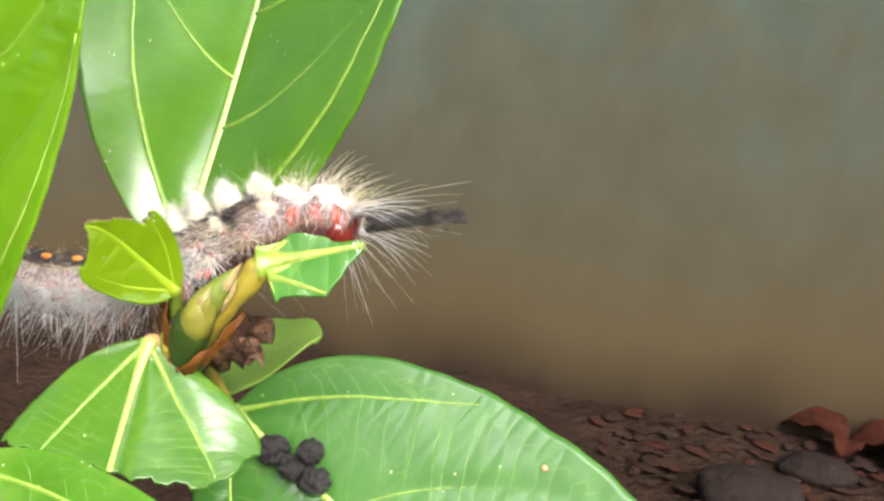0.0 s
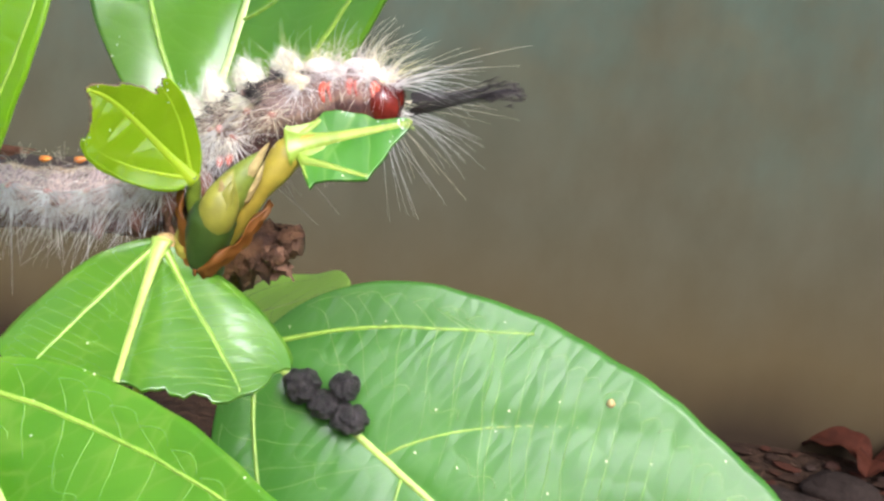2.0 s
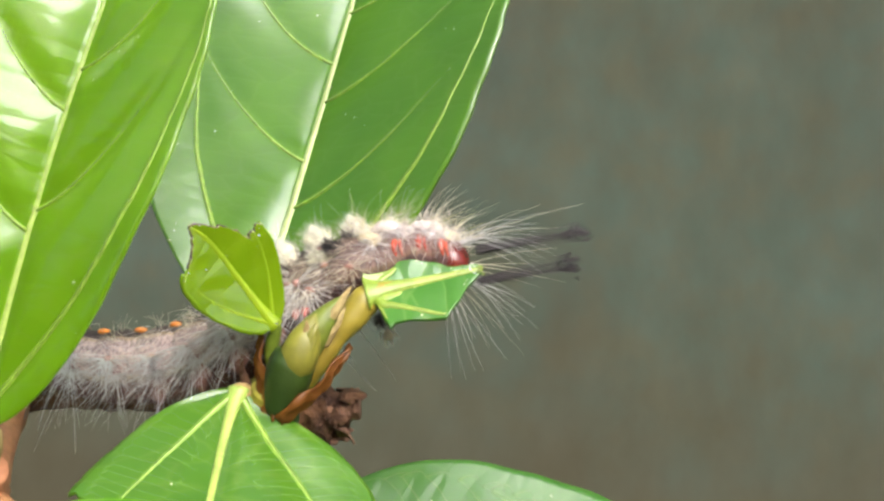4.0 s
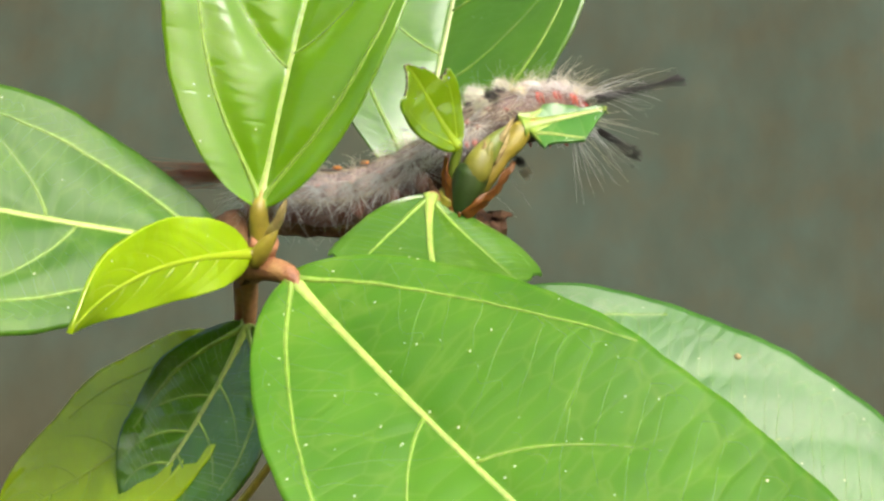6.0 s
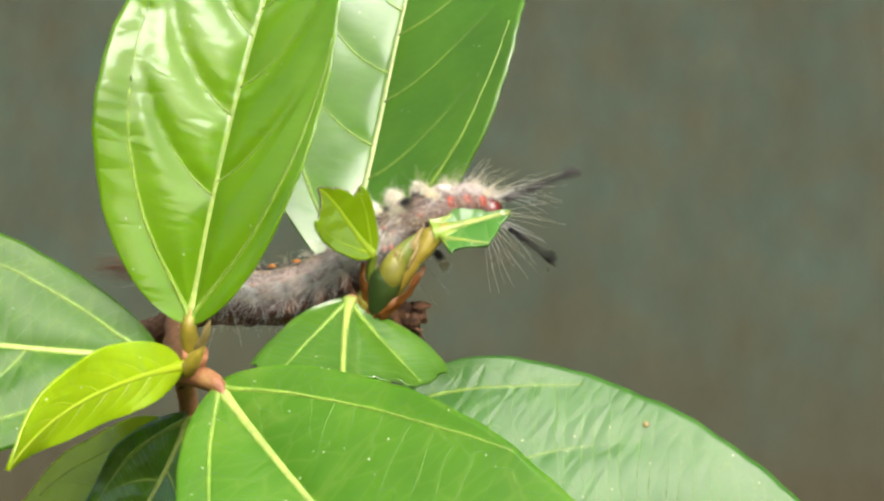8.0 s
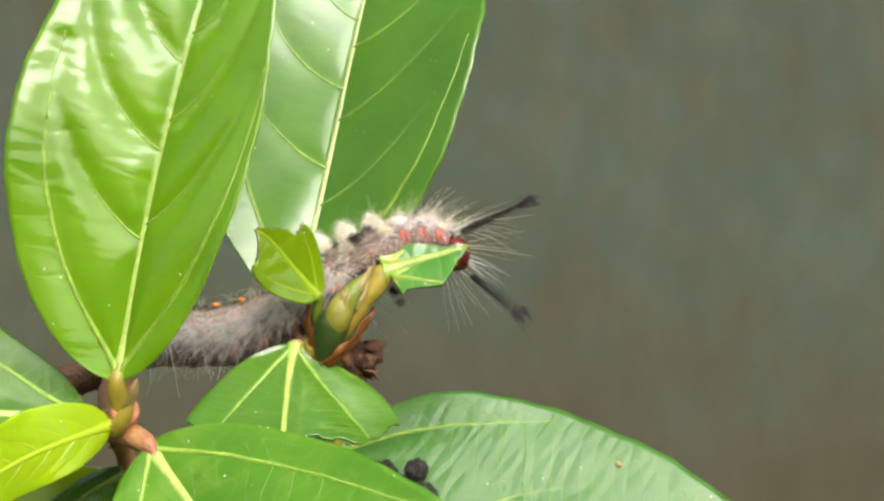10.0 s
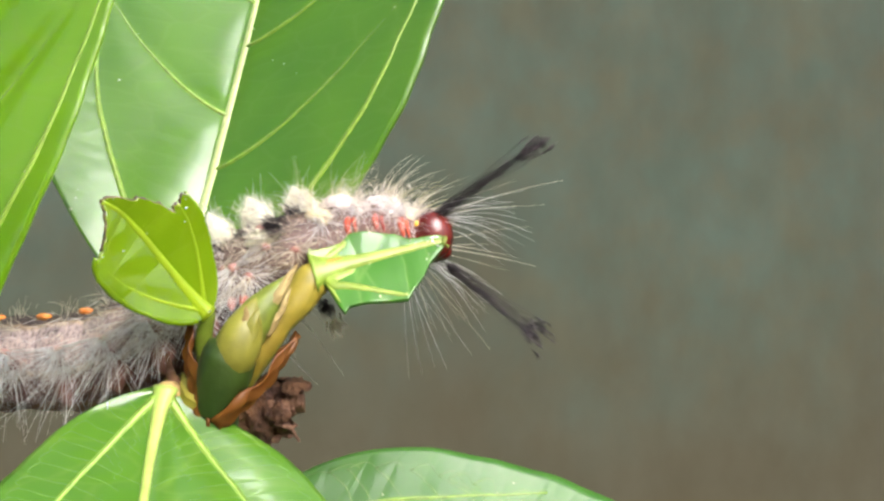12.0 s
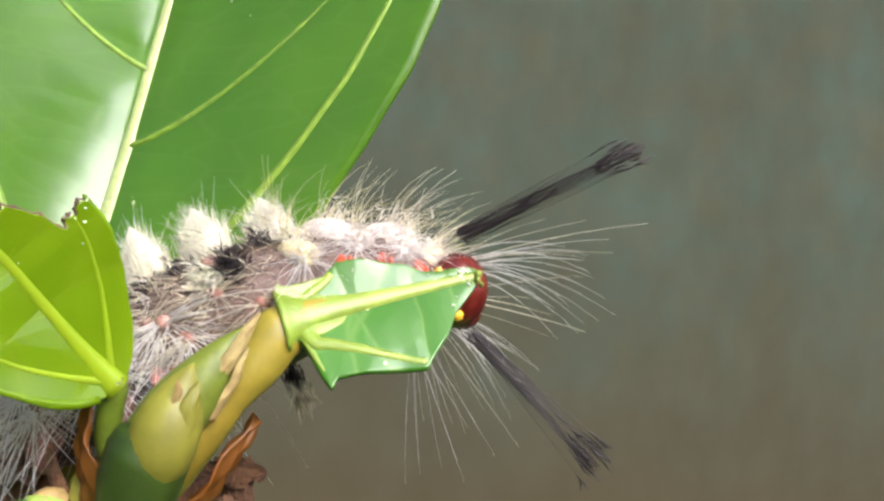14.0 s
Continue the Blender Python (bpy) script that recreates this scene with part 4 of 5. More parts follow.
def hairs(spec, seed=0, segs=6, knob=0.0):
    """Fine tapering hairs: rows of root, way, length, root radius, droop (mm)."""
    rnd = np.random.RandomState(seed)
    V, F, o = [], [], 0
    x = np.linspace(0, 1, segs + 1)
    for root, way, length, r, droop in spec:
        way = unit(way)
        line = np.asarray(root) + way * (length * x)[:, None] + np.asarray(droop) * (x**2)[:, None]
        rr = r * (1 - 0.82 * x)
        if knob:
            rr[-2] += knob
            rr[-1] += knob * 0.6
        ref = unit(np.cross(way, rnd.randn(3)))
        ref2 = np.cross(way, ref)
        for i in range(segs + 1):
            for k in range(3):
                a = k * 2.0944
                V.append(line[i] + rr[i] * (math.cos(a) * ref + math.sin(a) * ref2))
        for i in range(segs):
            for k in range(3):
                F.append((o + 3 * i + k, o + 3 * i + (k + 1) % 3, o + 3 * i + 3 + (k + 1) % 3, o + 3 * i + 3 + k))
        F.append((o + 3 * segs, o + 3 * segs + 1, o + 3 * segs + 2))
        o += 3 * (segs + 1)
    return np.array(V), F


def cat_part(name, vf, mat, label="", parent=None, uvs=None):
    v, f = vf
    return put(name, mesh_of(name, (np.asarray(v) - ORIGIN) * MM, f, mat, uvs), parent or caterpillar, label)


SEGMENTS = 12
EDGES = np.linspace(0.01, 0.985, SEGMENTS + 1)


def segment(k):
    """One ring of the body, swollen between its folds."""
    n, m = 13, 40
    V, U = [], []
    for i in range(n):
        t = i / (n - 1)
        s = EDGES[k] + (EDGES[k + 1] - EDGES[k]) * t
        sw = 0.955 + 0.065 * math.sin(math.pi * min(max(t, 0.0), 1.0)) ** 0.6
        for j in range(m):
            a = -180 + 360 * j / m
            wart = 0.035 * math.exp(-((t - 0.5) / 0.2) ** 2) * sum(math.exp(-(((abs(a) - c) / 11) ** 2)) for c in (22, 55, 88, 118))
            p, d, _ = on_body(s, a, sw + wart)
            V.append(p)
            U.append((s * 9.0 + (1.7 if a > 0 else 0), abs(a) / 180))
    F = [(i * m + j, i * m + (j + 1) % m, (i + 1) * m + (j + 1) % m, (i + 1) * m + j) for i in range(n - 1) for j in range(m)]
    if k in (0, SEGMENTS - 1):
        F.append(tuple(range(m)) if k == 0 else tuple((n - 1) * m + j for j in reversed(range(m))))
    return cat_part("body_segment", (V, F), SKIN, uvs=U)


def ball(c, r, mat, name, stretch=(1, 1, 1), parent=None, label="", n=10):
    s = np.linspace(-1, 1, n)
    v, f = tube(np.array((0.0, 0.0, 1.0)) * s[:, None], np.sqrt(np.maximum(0.0, 1 - s**2)) + 1e-3, 14, up=(1, 0, 0))
    return cat_part(name, (v * r * np.array(stretch) + np.array(c), f), mat, label, parent)


DOWN = {}


def tuft(s, ang, count, length, mat, seed, spread=0.7, lean=(0, 0, 0), droop=(0, 0, -0.8), r=0.035, name="hair_tuft", jitter=0.3, wart=None, label="", wart_r=0.3):
    """A wart with its fan of hairs."""
    rnd = np.random.RandomState(seed)
    p, d, t = on_body(s, ang, 0.98)
    spec = []
    for _ in range(count):
        w = d + np.asarray(lean) + spread * rnd.randn(3) * 0.6
        if w @ d < 0.05:
            w = w + d * 0.5
        spec.append((p + rnd.randn(3) * jitter * 0.5, w, length * (0.45 + 0.65 * rnd.rand()), r * (0.7 + 0.6 * rnd.rand()), np.asarray(droop) * (0.4 + rnd.rand())))
    if name == "down":
        DOWN.setdefault(mat.name, (mat, []))[1].extend(spec)
        return None
    ob = cat_part(name, hairs(clear(spec), seed), mat, label)
    if wart:
        ball(p - d * 0.12, wart_r, wart, "wart", (1, 1, 0.8), ob)
    return ob


for k in range(SEGMENTS):
    segment(k)
MID = (EDGES[1:] + EDGES[:-1]) / 2
def star(s, ang, seed, count=36, length=3.1, mat=None, r=0.02, wart=None, wart_r=0.3, arc=(-12, 192), long=2.2, out=0.45, sweep=(0, 0, 0)):
    """A wart on the flank with fine hairs that fan out and down from it."""
    rnd = np.random.RandomState(seed)
    p, d, t = on_body(s, ang, 1.0)
    down = unit(np.array((0.0, 0.0, -1.0)) + d * 0.25)
    spec = []
    for i in range(count):
        a = radians(arc[0] + (arc[1] - arc[0]) * (i + rnd.rand()) / count)
        way = t * math.cos(a) + down * math.sin(a) + d * (out + 0.3 * rnd.rand()) + np.asarray(sweep)
        size = length * (0.5 + 0.5 * rnd.rand()) * (long if i % 12 == 5 else 1.0)
        spec.append((p + rnd.randn(3) * 0.09, way, size, r * (0.8 + 0.4 * rnd.rand()), np.array((rnd.randn() * 0.12, -0.05, -0.3 * rnd.rand())) * size))
    ob = cat_part("hair_tuft", hairs(clear(spec), seed), mat or HAIR_WHITE)
    ball(p - d * 0.1, wart_r, wart or WART_PINK, "wart", (1.1, 1, 0.8), ob)
    return ob


for k in range(8):
    s = MID[k]
    for flank in (1, -1):
        near = flank > 0
        star(s, 84 * flank, 100 + k * 7 + flank, 60 if near else 22, 3.0, r=0.030, wart_r=0.34, out=0.4)
        star(s + 0.012, 104 * flank, 200 + k * 7 + flank, 54 if near else 16, 3.4, wart=PROLEG, r=0.02, long=1.6, out=0.25)
        tuft(s, 52 * flank, 12, 1.3, HAIR_CREAM, 300 + k * 7 + flank, 0.9, (0, 0, 0.2), (0, 0, -0.1), 0.017, wart=WART_PINK, wart_r=0.13)
        # soft down that lies along the flank
        for m, a in enumerate((44, 58, 70, 92)):
            tuft(s + 0.02 * math.sin(5 * m + k), a * flank, 8 if near else 5, 1.3, HAIR_WHITE if m % 2 else HAIR_CREAM, 3000 + k * 11 + m * 3 + flank, 0.7, (-0.5, 0, -0.5), (-0.2, 0, -0.4), 0.016, jitter=1.1, name="down")
    tuft(s, 24, 10, 1.2, HAIR_CREAM, 400 + k, 0.7, (0, 0, 0.3), (0, 0, 0), 0.017)
# orange warts on the hind back
for s in (0.175, 0.25, 0.325):
    p, d, _ = on_body(s, 20, 1.0)
    ball(p, 0.36, ORANGE, "orange_wart", (1.1, 1, 0.6))
# cream brushes on the back, like cut shaving brushes
for n, (s, tall) in enumerate(((0.53, 1.0), (0.60, 1.0), (0.67, 0.95), (0.745, 0.8))):
    rnd = np.random.RandomState(50 + n)
    p, d, t = on_body(s, 0, 0.9)
    x = np.linspace(0, 1, 12)
    core = tube(p + d * (x * 2.35 * tall)[:, None], np.interp(x, (0, 0.2, 0.5, 0.8, 1), (0.80, 0.88, 0.70, 0.34, 0.03)), 18, up=t, lump=0.05, seed=n)
    spec = []
    for _ in range(700):
        a, q = rnd.rand() * 6.283, math.sqrt(rnd.rand()) * 0.95
        u, w = q * math.cos(a), q * math.sin(a)
        root = p + t * u + np.cross(t, d) * w
        spec.append((root, d - t * (u * 0.16) - np.cross(t, d) * w * 0.16 + rnd.randn(3) * 0.13, tall * (2.75 - 1.25 * q) * (0.72 + 0.34 * rnd.rand()), 0.02, rnd.randn(3) * 0.04))
    cat_part("dorsal_brush", joined([core, hairs(spec, n, 4)]), BRUSH, "dense cream-white brush of hair")
    tuft(s, 6, 16, 2.9, HAIR_YELLOW if n == 3 else HAIR_CREAM, 70 + n, 0.75, (0, 0, 0.4), (0.2, 0, 0.0), 0.016)
# pads of short hair on the flanks of the hump: cream, with black ones before them
for n, (s, ang, mat, size) in enumerate(((0.660, 62, BRUSH, 0.62), (0.672, 66, BRUSH, 0.55), (0.688, 58, HAIR_BLACK, 0.95), (0.692, 66, HAIR_BLACK, 0.9), (0.60, 36, HAIR_BLACK, 0.35), (0.545, 38, HAIR_BLACK, 0.35), (0.64, 32, HAIR_BLACK, 0.35), (0.72, 22, HAIR_BLACK, 0.4), (0.68, -60, HAIR_BLACK, 0.6), (0.655, -75, BRUSH, 0.7))):
    tuft(s, ang, 150, size, mat, 900 + n, 0.75, (0, -0.3, -0.15), (0, 0, -0.12), 0.045, jitter=0.36, name="patch")
star(0.674, 42, 921, 20, 1.0, HAIR_CREAM, 0.016, WART_PINK, 0.36, (0, 360), 1.0, 0.8)
# fans on the flank of the hump
for n, (s, ang, count, length, mat) in enumerate(((0.47, 72, 40, 2.2, HAIR_WHITE), (0.53, 84, 44, 2.2, HAIR_CREAM), (0.60, 76, 44, 2.1, HAIR_CREAM), (0.668, 80, 46, 2.1, HAIR_CREAM), (0.56, 104, 34, 2.0, HAIR_WHITE), (0.63, 106, 34, 1.9, HAIR_CREAM), (0.70, 100, 34, 1.8, HAIR_CREAM))):
    star(s, ang, 860 + n, count, length, mat, 0.017, PROLEG, 0.3, (-25, 205), 1.2, 0.5)
# grey-brown down that lies along the hump
for n, s in enumerate(np.linspace(0.43, 0.74, 15)):
    for m, ang in enumerate((34, 56, 78, 100)):
        tuft(float(s), ang + 8 * math.sin(n * 2.4 + m), 17, 1.0, HAIR_GREY if (n + m) % 3 else HAIR_CREAM, 2000 + n * 5 + m, 0.6, (-0.6, -0.1, -0.3), (-0.2, 0, -0.3), 0.018, jitter=1.0, name="down")
# thorax: smooth white cushions above the legs, cream warts whose hairs fan over the legs, long hairs that arch forward
for n, (s, ang, size, mat, fan) in enumerate(((0.745, 58, 0.55, CREAM, CREAM), (0.80, 42, 0.80, WHITE_WART, None), (0.825, 60, 0.55, WHITE_WART, WHITE_WART), (0.88, 40, 0.80, WHITE_WART, None), (0.90, 62, 0.52, WHITE_WART, WHITE_WART), (0.95, 58, 0.50, CREAM, CREAM))):
    for flank in (1, -1):
        near = flank > 0
        p, d, t = on_body(s, ang * flank, 0.95)
        pad = ball(p, size * 1.12, mat, "cushion", (1.2, 0.85, 0.75), label="smooth white cushion of dense hair")
        tuft(s, ang * flank, 190 if near else 70, 0.45 + 0.3 * size, CUSHION, 500 + n * 9 + flank, 1.3, (0.1 + 0.05 * n, 0, 0), (0.1, 0, -0.1), 0.022, jitter=1.1 * size)
        if fan:
            star(s, (ang + 12) * flank, 560 + n * 9 + flank, 64 if near else 16, 1.8, HAIR_WHITE, 0.015, fan, 0.3, (-30, 210), 1.2, 0.45)
        tuft(s, 34 * flank, 17 if near else 11, 3.0, HAIR_YELLOW if n < 2 else HAIR_CREAM, 700 + n * 9 + flank, 0.75, (-0.1 + 0.08 * n, -0.1, 0.5), (1.5, 0, -0.5), 0.017)
        tuft(s, 12 * flank, 9, 2.4, HAIR_YELLOW, 760 + n * 9 + flank, 0.8, (-0.1 + 0.08 * n, 0, 0.5), (1.0, 0, -0.3), 0.016)
# thin down round the legs
for n, s in enumerate(np.linspace(0.75, 0.96, 9)):
    tuft(float(s), 94, 9, 1.3, HAIR_CREAM if n % 2 else HAIR_WHITE, 2300 + n * 3, 0.7, (0.15, -0.3, -0.4), (0, 0, -0.5), 0.014, jitter=0.6, name="down")
for flank in (1, -1):
    tuft(0.985, 70 * flank, 19, 5.4, HAIR_WHITE, 800 + flank, 0.6, (1.8, 0, 0.0), (0.4, 0, -1.9), 0.02, label="long cream hairs reaching past the head")
    tuft(0.98, 40 * flank, 5, 8.0, HAIR_CREAM, 820 + flank, 0.45, (1.9, 0, 0.05), (0.5, 0, -0.6), 0.02)
tuft(0.97, -125, 9, 4.8, HAIR_WHITE, 831, 0.6, (0.7, 0.0, -0.7), (0.4, 0, -0.8), 0.016)
tuft(0.985, -95, 6, 5.0, HAIR_CREAM, 832, 0.7, (1.4, 0.0, -0.4), (0.4, 0, -1.2), 0.018)
for n, (m, spec) in enumerate(DOWN.values()):
    tagged(cat_part("down", hairs(clear(spec), n, 4), m, "fine down lying along the body"), kind="stuff")
# the far flank, seen under the leaf stalk: a cream tuft and a black spot
for at, mat, n in (((-4.6, 74.2, 292.0), HAIR_BLACK, 60), ((-4.1, 74.4, 291.2), HAIR_CREAM, 40)):
    rnd = np.random.RandomState(n)
    cat_part("patch", hairs([(np.array(at) + rnd.randn(3) * 0.2, np.array((0.5, -0.2, -1.0)) + rnd.randn(3) * 0.25, 0.3 + 0.4 * rnd.rand(), 0.05, (0, 0, 0)) for _ in range(n)], n, 3), mat)
# rusty pencil of hair over the tail
rnd = np.random.RandomState(9)
tail = [(np.array((-23.6, 74.2, 290.2)) + rnd.randn(3) * 0.3, np.array((-13.0, 3.0, 0.9)) + rnd.randn(3) * 0.55, 13.2 * (0.7 + 0.3 * rnd.rand()), 0.05, (0, 0, -0.3)) for _ in range(120)]
cat_part("tail_pencil", hairs(tail, 9), HAIR_RUST, "rust-brown pencil of hair over the tail")


# legs
def leg(s, flank, mat, length, r, name, ang, reach):
    """A jointed leg from the flank: out along reach, then down to a claw."""
    p, d, t = on_body(s, ang * flank, 0.85)
    q = p + d * 0.5 + np.array(reach) * length
    tip = q + np.array((0.2, 0.0, -0.6))
    v, f = tube(catmull([p, (p + q) / 2 + np.array((0, 0, 0.12)), q, tip], 14), np.interp(np.linspace(0, 1, 14), (0, 0.45, 0.8, 1), (r, r * 0.85, r * 0.55, 0.04)), 10)
    return cat_part(name, (v, f), mat)


for s in (0.80, 0.865, 0.925):
    leg(s, 1, LEG_RED, 0.95, 0.25, "leg", 78, (0.05, -0.35, -0.8))
    leg(s + 0.014, 1, LEG_RED, 0.8, 0.14, "leg_spur", 80, (0.1, -0.35, -0.8))
    leg(s, -1, LEG_RED, 0.6, 0.36, "leg", 96, (0.05, 0.5, -0.3))
for s in (0.30, 0.38, 0.46, 0.54, 0.06):
    for flank in (1, -1):
        leg(s, flank, PROLEG, 0.5, 0.75, "proleg", 128, (0.1, 0, -1))

# orange-red prolegs that grip the shoot behind the bud
for n, at in enumerate(((-8.75, 69.2, 291.75), (-8.2, 69.1, 291.9))):
    line = catmull([np.array(at) + np.array((0.1, 0.7, 0.4)), np.array(at), np.array(at) + np.array((0.05, -0.3, -0.4))], 10)
    cat_part("proleg", tube(line, np.interp(np.linspace(0, 1, 10), (0, 0.6, 1), (0.3, 0.24, 0.08)), 10), LEG_RED)

# head, which nods as it feeds


def head_part(name, v, f, mat, parent, label=""):
    return put(name, mesh_of(name, np.asarray(v) * MM, f, mat), parent, label)


def globe(c, r, stretch=(1, 1, 1), n=16):
    s = np.sin(np.linspace(-np.pi / 2, np.pi / 2, n))
    v, f = tube(np.array((0.0, 0.0, 1.0)) * s[:, None], np.sqrt(np.maximum(0.0, 1 - s**2)) + 1e-3, 20, up=(1, 0, 0))
    return v * r * np.array(stretch) + np.array(c), f


hv, hf = joined([globe((0, -0.52, 0), 1.18, (0.95, 0.85, 1.12)), globe((0, 0.52, 0), 1.22, (0.95, 0.85, 1.12)), globe((0.3, 0, -0.75), 0.75, (1, 1.1, 0.8))])
head = head_part("head", hv, hf, HEAD_RED, caterpillar, "glossy dark red head capsule")
for sy in (1, -1):
    head_part("antenna", *globe((-0.75, -1.0 * sy, 0.55), 0.18), YELLOW, head, "yellow-orange antenna base")
    head_part("antenna", *globe((0.0, -1.25 * sy, -0.85), 0.22), YELLOW, head, "yellow-orange mouthpart")


def pencil(seed):
    """A black hair pencil along +x: long plumed hairs that end in dark knobs."""
    rnd, spec, tips = np.random.RandomState(seed), [], []
    for i in range(38):
        L = 6.95 * (0.5 + 0.5 * rnd.rand() ** 0.35)
        w = np.array((1.0, rnd.randn() * 0.035, rnd.randn() * 0.035))
        spec.append((rnd.randn(3) * (0.05, 0.14, 0.14), w, L, 0.024, rnd.randn(3) * 0.16))
    a = hairs(spec, seed)
    # the tip: each long hair ends in a dark plume of barbs that point forward
    for root, way, L, _, droop in spec:
        if L > 5.6:
            w = unit(way)
            for k in range(9):
                q = 1 - 0.13 * rnd.rand()
                tips.append((root + w * L * q + np.asarray(droop) * q * q, w + rnd.randn(3) * 0.18, 0.25 + 0.25 * rnd.rand(), 0.03, (0, 0, 0)))
    b = hairs(tips, seed + 1, 2)
    v, f = joined([a, b])
    ob = put("hair_pencil", mesh_of("hair_pencil", v * MM, f, HAIR_BLACK), caterpillar, "long black hair pencil with a feathery tip")
    return ob


pencil_near, pencil_far = pencil(31), pencil(32)


# ---------- litter on the soil ----------
STONE = simple_mat("grey_stone", (0.014, 0.010, 0.008), (0.022, 0.016, 0.013), 30, 0.85, 0.6, 0.004)
LITTER = simple_mat("red_brown_litter", (0.018, 0.006, 0.0035), (0.045, 0.012, 0.006), 25, 0.8, 0.5, 0.002)
for dull in (STONE, LITTER):
    dull.node_tree.nodes["Principled BSDF"].inputs["Specular IOR Level"].default_value = 0.06


def stone(x, y, r, seed):
    bm = bmesh.new()
    bmesh.ops.create_icosphere(bm, subdivisions=4, radius=1.0)
    for v in bm.verts:
        k = 1 + 0.18 * noise.noise(v.co * 1.3 + Vector((seed, 0, 0))) + 0.05 * noise.noise(v.co * 5)
        v.co = Vector((v.co.x * r * 1.3 * k + x, v.co.y * r * k + y, v.co.z * r * 0.6 * k + r * 0.38))
    me = bpy.data.meshes.new("stone")
    bm.to_mesh(me)
    bm.free()
    me.polygons.foreach_set("use_smooth", np.ones(len(me.polygons), dtype=bool))
    me.materials.append(STONE)
    tagged(new("stone", me), "rounded grey stone lying on the soil", "stone", "stones by the wall")


def litter(x, y, size, turn, seed, mat=LITTER):
    rnd = np.random.RandomState(seed)
    c, s = math.cos(turn), math.sin(turn)
    P = [(x, y, 10), (x + c * size * 0.3, y + s * size * 0.3, 10 + size * 0.25), (x + c * size * 0.7, y + s * size * 0.7, 10 + size * 0.22), (x + c * size, y + s * size, 8)]
    b = Blade(P, (rnd.randn() * 0.3, -0.5, 1), size * 0.3, size * 0.3, 18, 18, 0.6, 0.7, wave=size * 0.04, quilt=0.6, seed=seed)
    vs, us = np.linspace(-1, 1, 13), np.linspace(0, 1, 22)
    S, V = np.repeat(us[:, None], 13, 1).ravel(), np.repeat(vs[None], 22, 0).ravel()
    top, bot = b.at(S, V, 0.3), b.at(S, V, -0.3)
    f = [(i * 13 + j, i * 13 + j + 1, (i + 1) * 13 + j + 1, (i + 1) * 13 + j) for i in range(21) for j in range(12)]
    f += [tuple(286 + q for q in reversed(r)) for r in f]
    tagged(new("fallen_leaf", mesh_of("fallen_leaf", np.vstack([top, bot]) * MM, f, mat)), "curled red-brown fallen leaf on the soil", "fallen leaf", "fallen leaves by the wall")


stone(0.17, 0.725, 0.03, 1)
stone(0.235, 0.80, 0.022, 2)
for n, (x, y, size, turn) in enumerate(((275, 872, 60, 2.6), (262, 835, 45, 1.2), (305, 866, 55, 0.7), (335, 850, 65, 2.6), (300, 820, 50, 1.1), (370, 830, 80, 0.4), (350, 866, 50, 2.0), (415, 800, 75, 3.0))):
    litter(x, y, size, turn, 20 + n)


def crumbs():
    """Crumbled red-brown litter and clods scattered along the foot of the wall."""
    m, n, l, b = material("crumbled_litter")
    info = n.new("ShaderNodeNewGeometry").outputs["Random Per Island"]
    c = ramp_node(n, l, info, ((0.0, (0.018, 0.011, 0.008)), (0.5, (0.026, 0.015, 0.010)), (0.8, (0.038, 0.014, 0.009)), (1.0, (0.028, 0.020, 0.016))))
    l.new(c.outputs[0], b.inputs["Base Color"])
    b.inputs["Roughness"].default_value, b.inputs["Specular IOR Level"].default_value = 1.0, 0.03
    rnd, pieces = np.random.RandomState(8), []
    q = np.sin(np.linspace(-np.pi / 2, np.pi / 2, 7))
    for i in range(420):
        x, y, r = 60 + 420 * rnd.rand() ** 0.8, 560 + 330 * rnd.rand() ** 0.6, 3 + 6 * rnd.rand() ** 2
        a = rnd.rand() * 3.14
        v, f = tube(np.array((0.0, 0.0, 1.0)) * q[:, None], np.sqrt(np.maximum(0.0, 1 - q**2)) + 1e-3, 8, up=(1, 0, 0), lump=0.12, seed=i)
        v = v * r * np.array((1.5, 0.9, 0.1))
        pieces.append((np.stack([v[:, 0] * math.cos(a) - v[:, 1] * math.sin(a) + x, v[:, 0] * math.sin(a) + v[:, 1] * math.cos(a) + y, v[:, 2] + r * 0.06 + 4], 1), f))
    v, f = joined(pieces)
    tagged(new("leaf_litter", mesh_of("leaf_litter", v * MM, f, m)), "crumbled red-brown litter on the soil", "litter", kind="stuff")


crumbs()

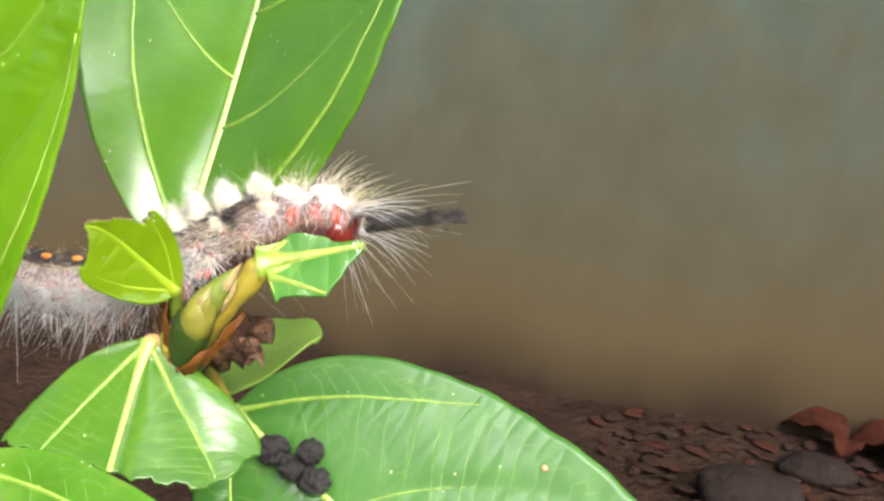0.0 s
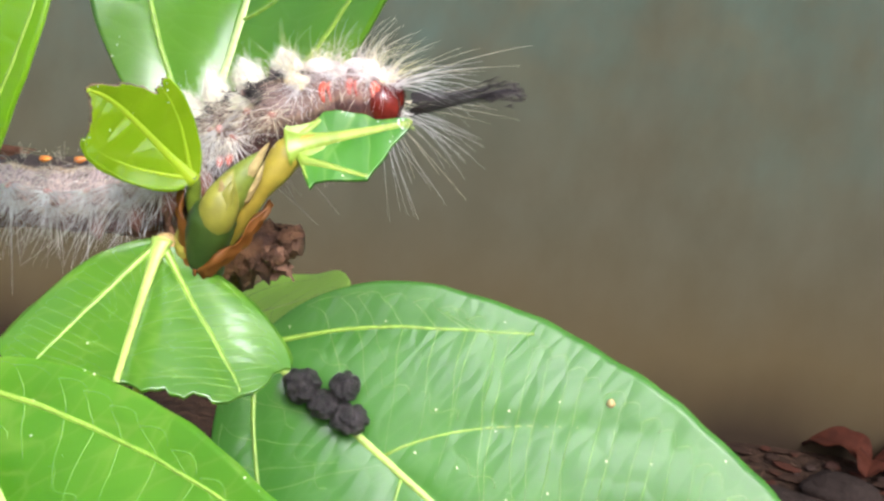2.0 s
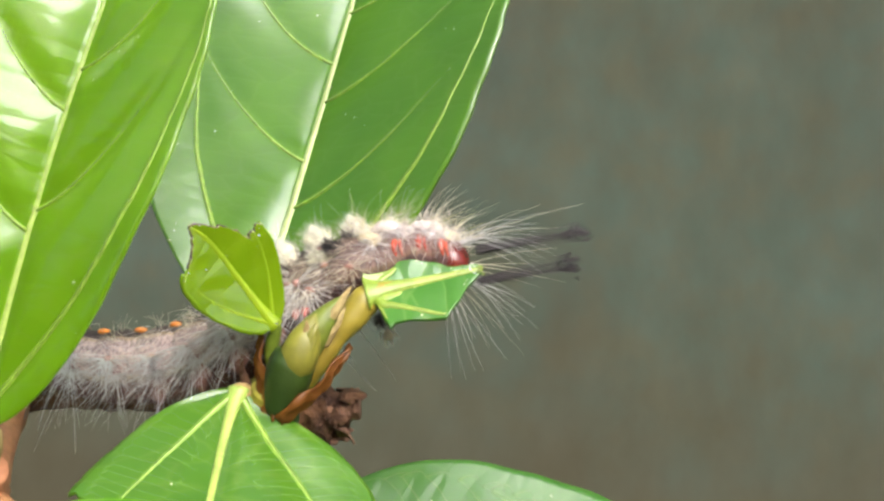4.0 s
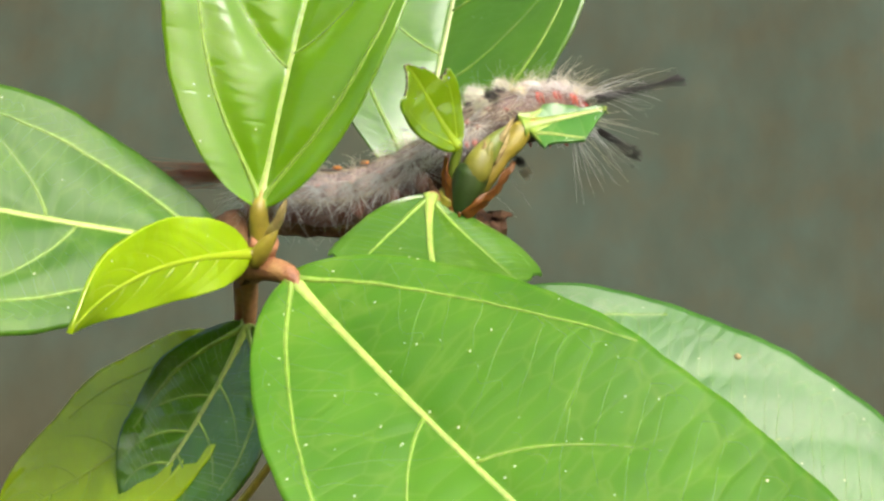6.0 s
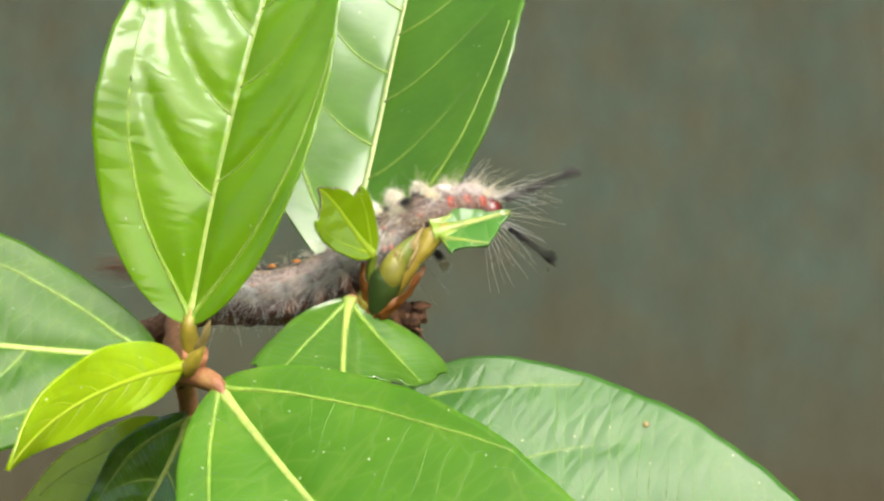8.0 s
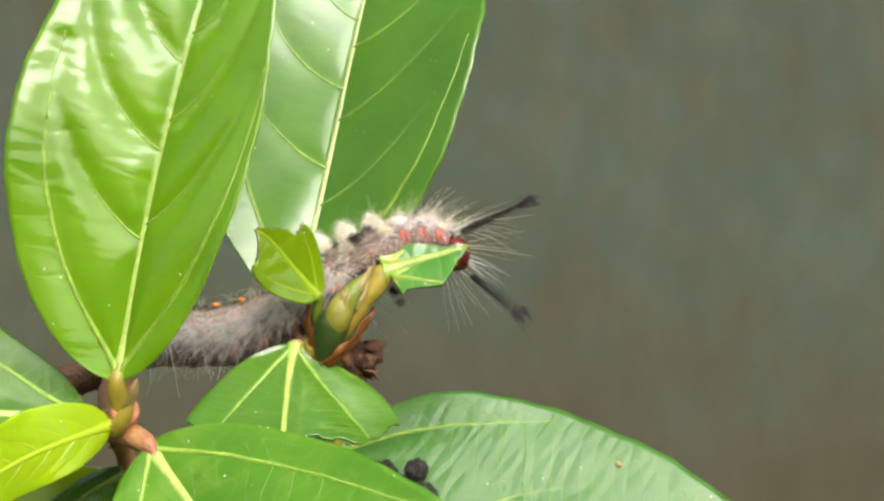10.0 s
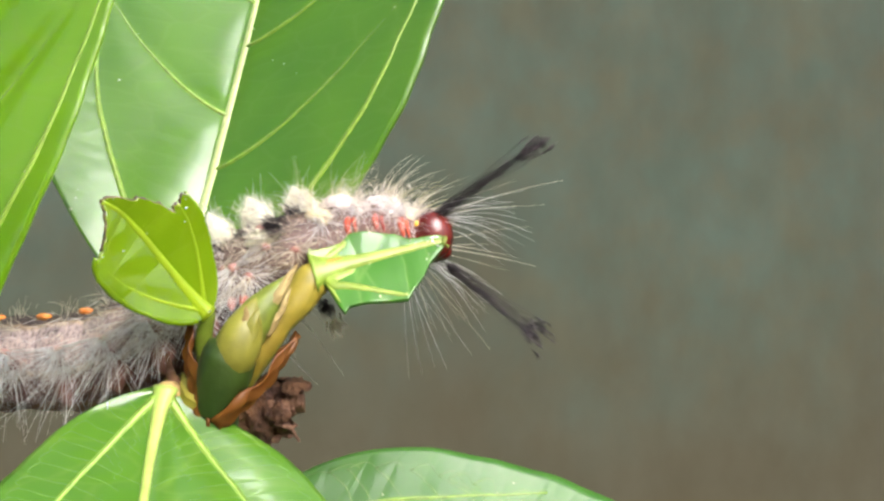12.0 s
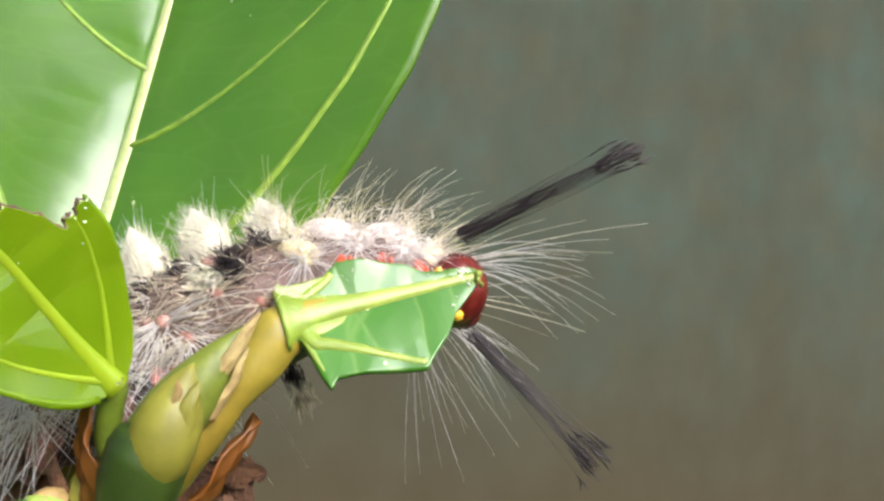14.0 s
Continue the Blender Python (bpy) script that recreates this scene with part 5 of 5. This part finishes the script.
# ---------- what moves ----------
# seconds, the way a hair pencil points, its root
NEAR_WAYS = [
    (0.0, 0.84, 0.54, 0.10, 1.0, 71.3, 296.6),
    (0.5, 0.83, 0.55, 0.12, 1.0, 71.3, 296.6),
    (1.5, 0.81, 0.57, 0.11, 1.0, 71.3, 296.6),
    (2.0, 0.83, 0.54, 0.16, 1.0, 71.3, 296.6),
    (2.5, 0.87, 0.49, 0.06, 1.0, 71.3, 296.6),
    (5.0, 0.91, 0.07, 0.40, 1.0, 71.0, 296.8),
    (5.5, 0.95, 0.07, 0.31, 1.0, 71.0, 296.8),
    (6.0, 0.95, -0.06, 0.30, 1.0, 71.0, 296.8),
    (6.5, 0.92, 0.07, 0.39, 1.0, 71.0, 296.8),
    (7.0, 0.86, 0.06, 0.50, 1.0, 71.0, 296.8),
    (7.5, 0.87, 0.15, 0.47, 1.0, 71.0, 296.8),
    (10.0, 0.83, -0.42, 0.37, 1.0, 71.0, 296.8),
    (10.5, 0.85, -0.40, 0.33, 1.0, 71.0, 296.8),
    (11.0, 0.85, -0.36, 0.38, 1.0, 71.0, 296.8),
    (11.5, 0.78, -0.36, 0.52, 1.0, 71.0, 296.8),
    (12.0, 0.74, -0.36, 0.57, 1.0, 71.0, 296.8),
    (12.5, 0.77, -0.34, 0.54, 1.0, 71.0, 296.8),
    (13.0, 0.77, -0.35, 0.53, 1.0, 71.0, 296.8),
    (13.5, 0.75, -0.36, 0.56, 1.0, 71.0, 296.8),
    (14.0, 0.79, -0.36, 0.51, 1.0, 71.0, 296.8),
]
FAR_WAYS = [
    (0.0, 0.74, -0.59, 0.33, 1.0, 71.8, 295.8),
    (0.5, 0.75, -0.60, 0.28, 1.0, 71.8, 295.8),
    (1.5, 0.79, -0.58, 0.22, 1.0, 71.8, 295.8),
    (2.0, 0.77, -0.57, 0.27, 1.0, 71.8, 295.8),
    (2.5, 0.80, -0.50, 0.34, 1.0, 71.8, 295.8),
    (5.0, 0.59, 0.80, 0.00, 1.4, 72.2, 294.6),
    (5.5, 0.51, 0.85, -0.13, 1.4, 72.2, 294.6),
    (6.0, 0.59, 0.80, -0.06, 1.4, 72.2, 294.6),
    (6.5, 0.54, 0.83, -0.10, 1.4, 72.2, 294.6),
    (7.0, 0.61, 0.79, 0.07, 1.4, 72.2, 294.6),
    (7.5, 0.57, 0.81, -0.12, 1.4, 72.2, 294.6),
    (10.0, 0.64, -0.56, -0.53, 1.8, 72.0, 293.4),
    (10.5, 0.60, -0.55, -0.57, 1.8, 72.0, 293.4),
    (11.0, 0.60, -0.52, -0.61, 1.8, 72.0, 293.4),
    (11.5, 0.66, -0.50, -0.55, 1.8, 72.0, 293.9),
    (12.0, 0.70, -0.46, -0.54, 1.8, 72.0, 294.3),
    (12.5, 0.69, -0.49, -0.52, 1.8, 72.0, 293.8),
    (13.0, 0.79, 0.12, -0.61, 1.8, 72.0, 293.4),
    (13.5, 0.83, 0.02, -0.56, 1.8, 72.0, 293.4),
    (14.0, 0.74, -0.10, -0.66, 1.8, 72.0, 293.4),
]


def turned(way, roll=0.0):
    return Vector((1, 0, 0)).rotation_difference(Vector(way)).to_matrix().to_4x4()


# seconds, the degrees by which the fore body is raised, and where the head is held
LIFT = [(0.0, 2.0), (2.5, 2.7), (4.8, 2.2), (7.7, 2.0), (9.8, 1.6), (11.5, 1.0), (13.0, -1.5), (14.0, -2.5)]
NOD = [(0.0, -0.9, 71.9, 295.6), (2.5, -0.7, 71.9, 296.2), (4.8, -0.4, 72.2, 295.8), (7.7, -0.4, 72.2, 295.8), (9.8, 0.4, 72.0, 295.2), (11.2, 0.85, 71.9, 295.15), (12.0, 0.85, 71.9, 296.0), (12.5, 0.9, 71.8, 295.6), (13.0, 0.9, 71.7, 295.0), (14.0, 1.05, 71.7, 294.8)]
PIVOT = Vector((-17.0, 73.4, 288.4)) * MM


def body_at(t):
    lift = float(np.interp(t, [r[0] for r in LIFT], [r[1] for r in LIFT]))
    return Matrix.Translation(PIVOT) @ pose(0, 0, 0, 0, -lift, 0) @ Matrix.Translation(Vector(ORIGIN * MM) - PIVOT)


def motions():
    walk(caterpillar, [(t, body_at(t)) for t, _ in LIFT])
    for ob, ways in ((pencil_near, NEAR_WAYS), (pencil_far, FAR_WAYS)):
        walk(ob, [(t, body_at(t).inverted() @ Matrix.Translation(Vector(root) * MM) @ turned((x, y, z))) for t, x, y, z, *root in ways])
    rows, t = [], 0.0
    while t < 14.01:
        at = Vector([float(np.interp(t, [r[0] for r in NOD], [r[k] for r in NOD])) for k in (1, 2, 3)]) * MM
        nod = 5 * math.sin(t * 4.1) + 2 * math.sin(t * 9.3)
        roll = float(np.interp(t, (0, 2.7, 4.8, 7.7, 9.8, 14), (35, 32, 12, 10, 2, 0)))
        rows.append((t, body_at(t).inverted() @ Matrix.Translation(at + Vector((0, 0, 0.00012 * math.sin(t * 4.1)))) @ pose(0, 0, 0, roll, nod, 0)))
        t = round(t + 0.35, 2)
    walk(head, rows)


motions()
